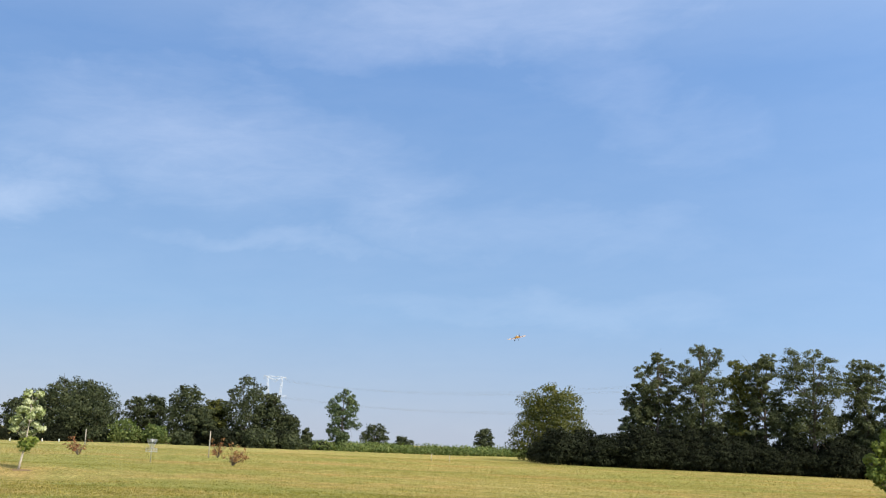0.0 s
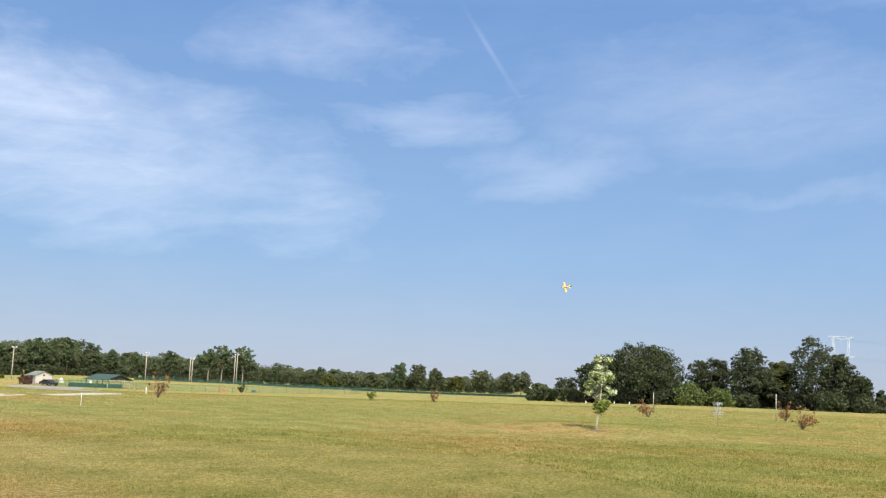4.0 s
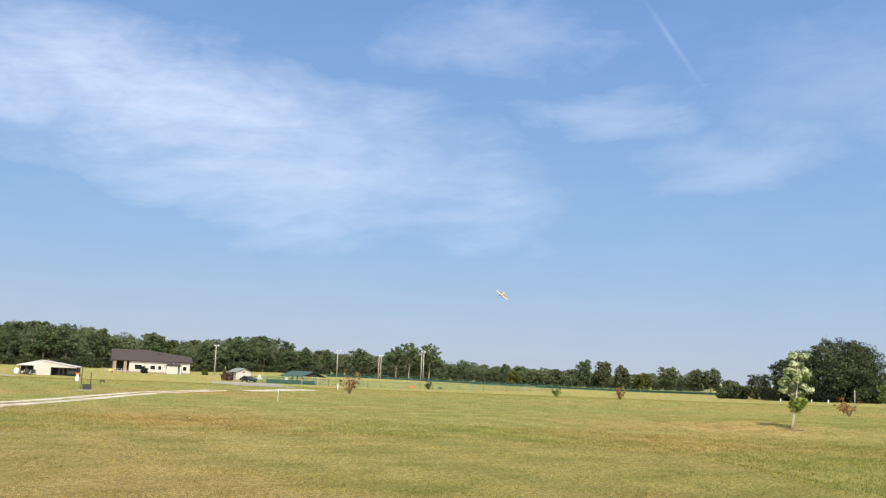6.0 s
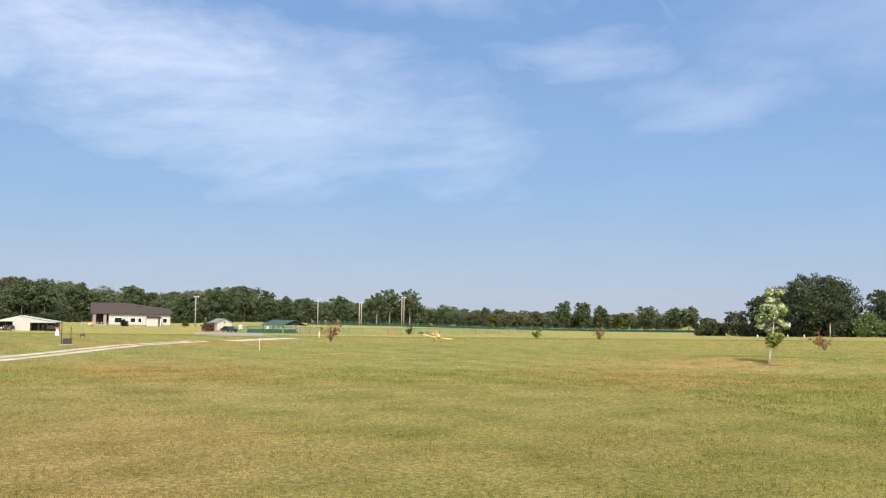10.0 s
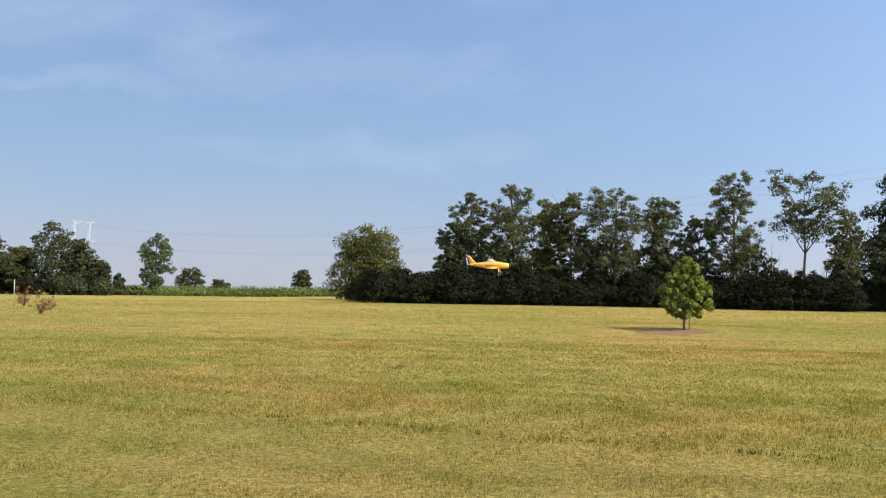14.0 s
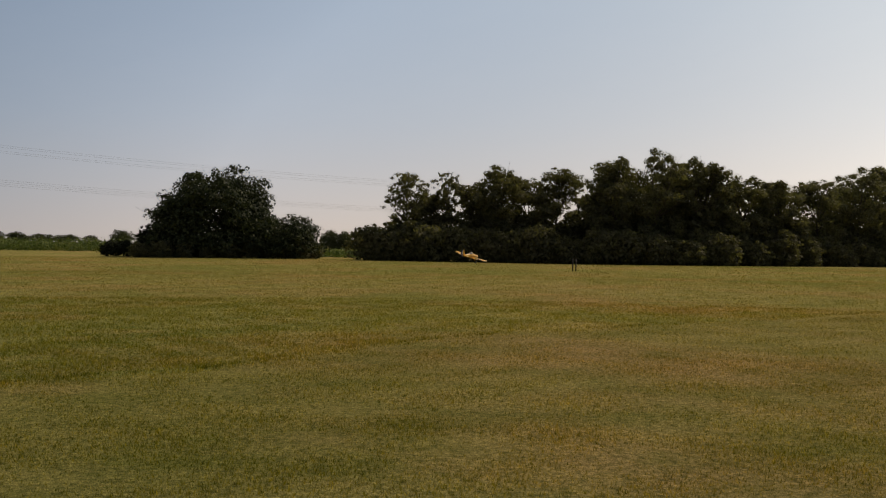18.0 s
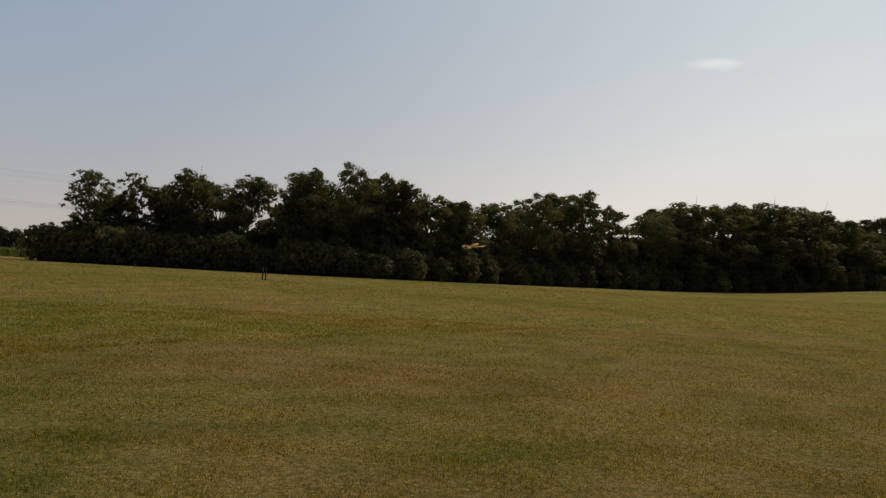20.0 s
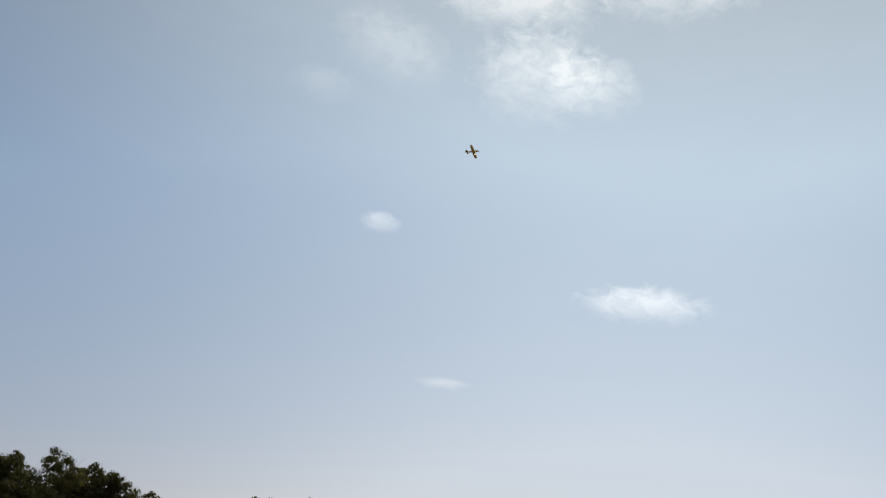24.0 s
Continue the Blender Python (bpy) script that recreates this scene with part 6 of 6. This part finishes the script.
    stripe = part("stripe", prism(bmesh.new(), [(-0.495, 0.02), (-0.515, 0.02), (-0.545, 0.185), (-0.525, 0.185)], -0.0105, 0.0105), WHITE, rud)
    bm = bmesh.new()
    rings = []
    for y, hw, z in ((-0.1, 0.024, 0.1), (-0.05, 0.036, 0.142), (0.0, 0.04, 0.165), (0.05, 0.038, 0.142), (0.11, 0.028, 0.095)):
        rings.append([bm.verts.new((hw * math.cos(k * math.pi / 8), y, 0.085 + (z - 0.085) * math.sin(k * math.pi / 8))) for k in range(9)])
    for a, b in zip(rings, rings[1:]):
        for k in range(8):
            bm.faces.new((a[k], a[k + 1], b[k + 1], b[k])).smooth = True
    can = part("canopy", bm, CANOPY, root, "pale glazed cockpit canopy")
    for y, up in ((-0.05, 0.058), (0.0, 0.081), (0.05, 0.058)):
        arch = [(0.041 * math.cos(k * math.pi / 8), y, 0.085 + up * math.sin(k * math.pi / 8)) for k in range(9)]
        part("canopy_frame", rod(arch, 0.004, 4), YELLOW, can)
    part("cowl_ring", tube(bmesh.new(), [(0, 0.40, 0.008), (0, 0.415, 0.008)], [0.043, 0.04], 14), BLACK, root)
    part("spinner", tube(bmesh.new(), [(0, 0.415, 0.008), (0, 0.44, 0.008), (0, 0.465, 0.008)], [0.026, 0.02, 0.004], 12), BLACK, root)
    prop = part("propeller", boxed(-0.135, 0.428, 0.0, 0.135, 0.433, 0.018, bevel=0.002), BLACK, root)
    part("exhaust", rod([(0.055, 0.3, 0.0), (0.068, 0.24, -0.01)], 0.009, 6), STEEL, root)
    for s in (-1, 1):
        part("gear_leg", tube(bmesh.new(), [(s * 0.05, 0.17, -0.045), (s * 0.135, 0.19, -0.165)], [0.012, 0.009], 6), YELLOW, root)
        wheel = part("wheel", tube(bmesh.new(), [(s * 0.125, 0.19, -0.17), (s * 0.13, 0.19, -0.17), (s * 0.15, 0.19, -0.17), (s * 0.155, 0.19, -0.17)], [0.036, 0.046, 0.046, 0.036], 16), BLACK, root, "black foam tyre")
        part("hub", tube(bmesh.new(), [(s * 0.122, 0.19, -0.17), (s * 0.158, 0.19, -0.17)], [0.016, 0.016], 10), STEEL, wheel)
    tail = part("tail_wheel", tube(bmesh.new(), [(-0.006, -0.44, -0.025), (0.006, -0.44, -0.025)], [0.016, 0.016], 10), BLACK, root)
    part("tail_strut", rod([(0, -0.42, 0.02), (0, -0.44, -0.02)], 0.004, 5), STEEL, root)
    # Dark blue line painted for the shadow along the fuselage side.
    part("side_shadow_line", boxed(-0.0625, -0.1, 0.02, 0.0625, 0.2, 0.03), BLUE, root)
    return root


plane = aeroplane()


# ---- grass: a short-mown patch round the pilot, longer grass outside it ----
MOW_EDGE = [(84, 13), (78, 20), (70, 25), (60, 27.5), (45, 29), (38.6, 28.6), (30.2, 28.4), (24.1, 25.4), (18.1, 20.9), (13.6, 18.7), (4.8, 15.5), (-8, 13.6), (-16, 12.6), (-23.4, 12.4), (-33, 12.1), (-48, 12.2), (-56.8, 12.9),
            (-70, 14.6), (-76, 15.2), (-81.6, 17.2), (-88, 20), (-98.8, 24.5), (-108, 31), (-116, 40), (-124, 44), (-132, 40), (-140, 28), (-148, 15)]
EDGE_AZ, EDGE_D = [-a for a, _ in MOW_EDGE], [d for _, d in MOW_EDGE]


def mow_edge(az):
    """Distance of the mower's line in that direction."""
    return np.interp(-np.asarray(az), EDGE_AZ, EDGE_D)


def short_patch():
    verts, faces = [], []
    cols = np.arange(84, -148.01, -1.0)
    rows = 26
    for a in cols:
        for k in range(rows):
            d = 1.0 + (float(mow_edge(a)) - 1.0 + 0.12 * noise.noise((a * 0.9, 3.0, 0.0))) * k / (rows - 1)
            p = on(a, d)
            verts.append((p.x, p.y, p.z + (0.014 if k < rows - 1 else -0.01)))
    for i in range(len(cols) - 1):
        for k in range(rows - 1):
            q = i * rows + k
            faces.append((q, q + rows, q + rows + 1, q + 1))
    tagged(sheet("mown_patch", SHORT_GRASS, verts, faces, True), "shorter freshly mown patch of tan-green grass", "lawn", kind="structure")


def blade_mesh(name, x, y, h, w, rng, mat, label):
    n = len(x)
    z = np.array([ground_z(px, py) for px, py in zip(x, y)])
    t = rng.uniform(0, math.tau, n)
    lean = rng.normal(0, 0.4, (n, 2)) * h[:, None]
    p0 = np.stack([x - np.cos(t) * w, y - np.sin(t) * w, z - 0.004], 1)
    p1 = np.stack([x + np.cos(t) * w, y + np.sin(t) * w, z - 0.004], 1)
    p2 = np.stack([x + lean[:, 0], y + lean[:, 1], z + h], 1)
    me = bpy.data.meshes.new(name)
    me.vertices.add(n * 3)
    me.vertices.foreach_set("co", np.stack([p0, p1, p2], 1).ravel())
    me.loops.add(n * 3)
    me.loops.foreach_set("vertex_index", np.arange(n * 3))
    me.polygons.add(n)
    me.polygons.foreach_set("loop_start", np.arange(n) * 3)
    me.materials.append(mat)
    me.update(calc_edges=True)
    tagged(new(name, me), label, "grass", kind="stuff")


def blades(name, r0, r1, per_m2, height, width, seed, inside=None):
    rng = np.random.default_rng(seed)
    last = -132 if r1 < 12 else -155
    n = int(radians(82 - last) / 2 * (r1 * r1 - r0 * r0) * per_m2)
    r = np.sqrt(rng.uniform(r0 * r0, r1 * r1, n))
    a = rng.uniform(last, 82, n)
    keep = np.ones(n, bool) if inside is None else (r < mow_edge(a)) == inside
    x, y = -np.sin(np.radians(a)) * r, np.cos(np.radians(a)) * r
    lump = np.sin(x * 1.9 + 3 * np.sin(y * 0.7)) * np.sin(y * 2.3 + 2 * np.sin(x * 0.9))
    keep &= lump + rng.normal(0, 0.6, n) > -0.7
    for (a0, d0), (a1, d1) in zip(TRACK, TRACK[1:]):
        p, q = heading(a0) * d0, heading(a1) * d1
        e = q - p
        s = np.clip(((x - p.x) * e.x + (y - p.y) * e.y) / e.length_squared, 0, 1)
        off = np.abs(np.hypot(x - p.x - s * e.x, y - p.y - s * e.y) - 0.52)
        keep &= (off > 0.3) | (np.hypot(x - p.x, y - p.y) > e.length + 1)
    x, y, lump = x[keep], y[keep], lump[keep]
    n = len(x)
    h = height * rng.uniform(0.5, 1.25, n) * (1 + 0.25 * lump)
    blade_mesh(name, x, y, h, width * rng.uniform(0.6, 1.3, n), rng, SHORT_BLADE if inside else BLADE, "short mown grass blades" if inside else "field grass blades, green and straw")


def edge_tufts():
    rng = np.random.default_rng(77)
    n = 6000
    a = rng.uniform(-116, 60, n)
    d = mow_edge(a) + np.abs(rng.normal(0, 0.13, n))
    thin = np.sin(a * 1.7) + np.sin(a * 0.63 + 1.0) + rng.normal(0, 0.7, n) > 0.2
    a, d = a[thin], d[thin]
    x, y = -np.sin(np.radians(a)) * d, np.cos(np.radians(a)) * d
    n = len(x)
    blade_mesh("mow_edge_grass", x, y, rng.uniform(0.04, 0.07, n), rng.uniform(0.007, 0.012, n), rng, UNCUT_BLADE, "line of longer grass left by the mower")


short_patch()
blades("short_grass", 5.5, 11.0, 1150, 0.039, 0.0088, 1, True)
blades("short_grass", 11.0, 18.0, 560, 0.04, 0.0102, 7, True)
blades("short_grass", 18.0, 36.0, 190, 0.042, 0.0132, 2, True)
blades("grass", 11.5, 20.0, 500, 0.044, 0.0102, 3, False)
blades("grass", 20.0, 36.0, 190, 0.044, 0.0132, 4, False)
blades("grass", 36.0, 72.0, 42, 0.04, 0.016, 5)
blades("grass", 72.0, 135.0, 10.0, 0.05, 0.03, 6)
edge_tufts()

FLIGHT = [
    (0.0, 6.75, 69.27, 9.08, 14.0, 3.0, -15.0),
    (0.5, 4.29, 74.50, 9.27, 17.0, 6.0, -24.0),
    (1.0, 1.00, 80.62, 9.53, 27.0, 3.0, -30.0),
    (1.5, -3.72, 86.53, 10.01, 35.0, 9.0, -33.0),
    (2.0, -9.68, 92.03, 11.08, 42.0, 12.0, -45.0),
    (2.5, -16.73, 97.02, 12.17, 54.0, 12.0, -51.0),
    (3.0, -24.57, 100.50, 12.67, 71.9, 3.0, -57.0),
    (3.5, -32.59, 101.37, 12.54, 101.7, -3.0, -63.0),
    (4.2, -42.80, 98.26, 12.00, 128.8, -6.2, -55.6),
    (4.9, -49.96, 90.86, 11.27, 156.0, -9.3, -48.3),
    (5.5, -52.85, 82.14, 10.11, 179.2, -12.0, -42.0),
    (6.0, -53.30, 74.69, 8.85, 189.3, -12.0, -39.0),
    (6.5, -52.77, 68.26, 7.62, 192.3, -12.0, -30.0),
    (7.0, -51.32, 62.51, 6.30, 193.6, -12.0, -24.0),
    (7.5, -48.71, 56.94, 4.92, 200.0, -9.0, -21.0),
    (8.0, -45.32, 51.99, 3.94, 208.0, -6.0, -18.0),
    (8.5, -41.42, 47.46, 2.90, 216.0, -12.0, -9.0),
    (9.0, -36.98, 42.68, 1.87, 222.0, -9.0, -12.0),
    (9.5, -32.16, 38.30, 0.97, 226.0, -9.0, -15.0),
    (10.2, -26.11, 35.17, 0.97, 229.0, -6.9, -4.5),
    (10.9, -20.70, 34.12, 1.84, 233.0, -4.8, 6.0),
    (11.5, -15.13, 31.01, 1.62, 235.0, -3.0, 15.0),
    (11.8, -12.09, 28.67, 1.19, 232.0, -7.3, 4.0),
    (12.1, -9.15, 26.57, 0.67, 228.0, -4.2, -3.0),
    (12.4, -6.78, 25.33, 0.54, 222.0, 0.0, -1.0),
    (12.7, -4.61, 24.69, 1.00, 222.0, 1.5, 1.0),
    (13.0, -2.48, 24.17, 1.24, 227.0, 1.0, 3.0),
    (13.3, -0.26, 23.62, 1.72, 234.0, 2.5, 3.0),
    (13.6, 2.16, 22.85, 2.08, 243.3, 2.5, 5.0),
    (13.9, 4.68, 22.00, 2.33, 246.7, 1.0, 6.0),
    (14.2, 7.34, 21.10, 2.28, 246.7, -0.8, 6.0),
    (14.5, 9.92, 20.02, 2.16, 245.8, -1.0, 6.0),
    (14.8, 12.58, 18.83, 1.91, 242.3, -1.0, 5.0),
    (15.1, 15.44, 17.19, 1.70, 238.3, -1.0, 5.0),
    (15.4, 17.87, 15.57, 1.56, 234.0, -1.0, 5.0),
    (15.7, 20.07, 13.82, 1.46, 230.3, -1.0, 5.0),
    (16.0, 22.08, 11.82, 1.21, 228.4, -1.0, 6.0),
    (16.5, 25.50, 8.83, 0.94, 227.5, -0.3, 7.0),
    (17.0, 28.66, 5.79, 1.16, 233.0, 2.8, 11.0),
    (17.5, 32.12, 2.83, 1.49, 235.0, 1.6, 13.0),
    (18.0, 35.62, -0.35, 1.50, 234.0, -1.0, 14.0),
    (18.5, 38.81, -3.77, 1.02, 228.0, -1.5, 11.0),
    (19.0, 41.32, -7.48, 1.13, 222.0, 4.1, 9.0),
    (19.5, 43.61, -11.10, 1.66, 211.0, 10.0, 0.0),
    (20.2, 46.26, -15.77, 3.60, 219.8, 21.2, -1.0),
    (20.9, 48.52, -19.49, 7.46, 228.6, 32.4, -2.1),
    (21.5, 50.54, -21.67, 12.38, 236.1, 42.0, -3.0),
    (22.0, 52.23, -23.19, 16.99, 234.4, 45.0, 15.0),
    (22.5, 53.62, -25.04, 21.33, 219.6, 48.0, 27.0),
    (23.0, 55.12, -27.55, 25.39, 197.4, 45.0, 33.0),
    (23.5, 56.41, -30.56, 29.10, 174.7, 42.0, 54.0),
    (24.0, 57.26, -33.83, 32.13, 160.7, 18.0, 69.0),
]


def motions():
    walk(plane, [(t, pose(x, y, z) @ pose(0, 0, 0, 0, 0, head) @ pose(0, 0, 0, pitch) @ pose(0, 0, 0, 0, bank)) for t, x, y, z, head, pitch, bank in FLIGHT])


motions()
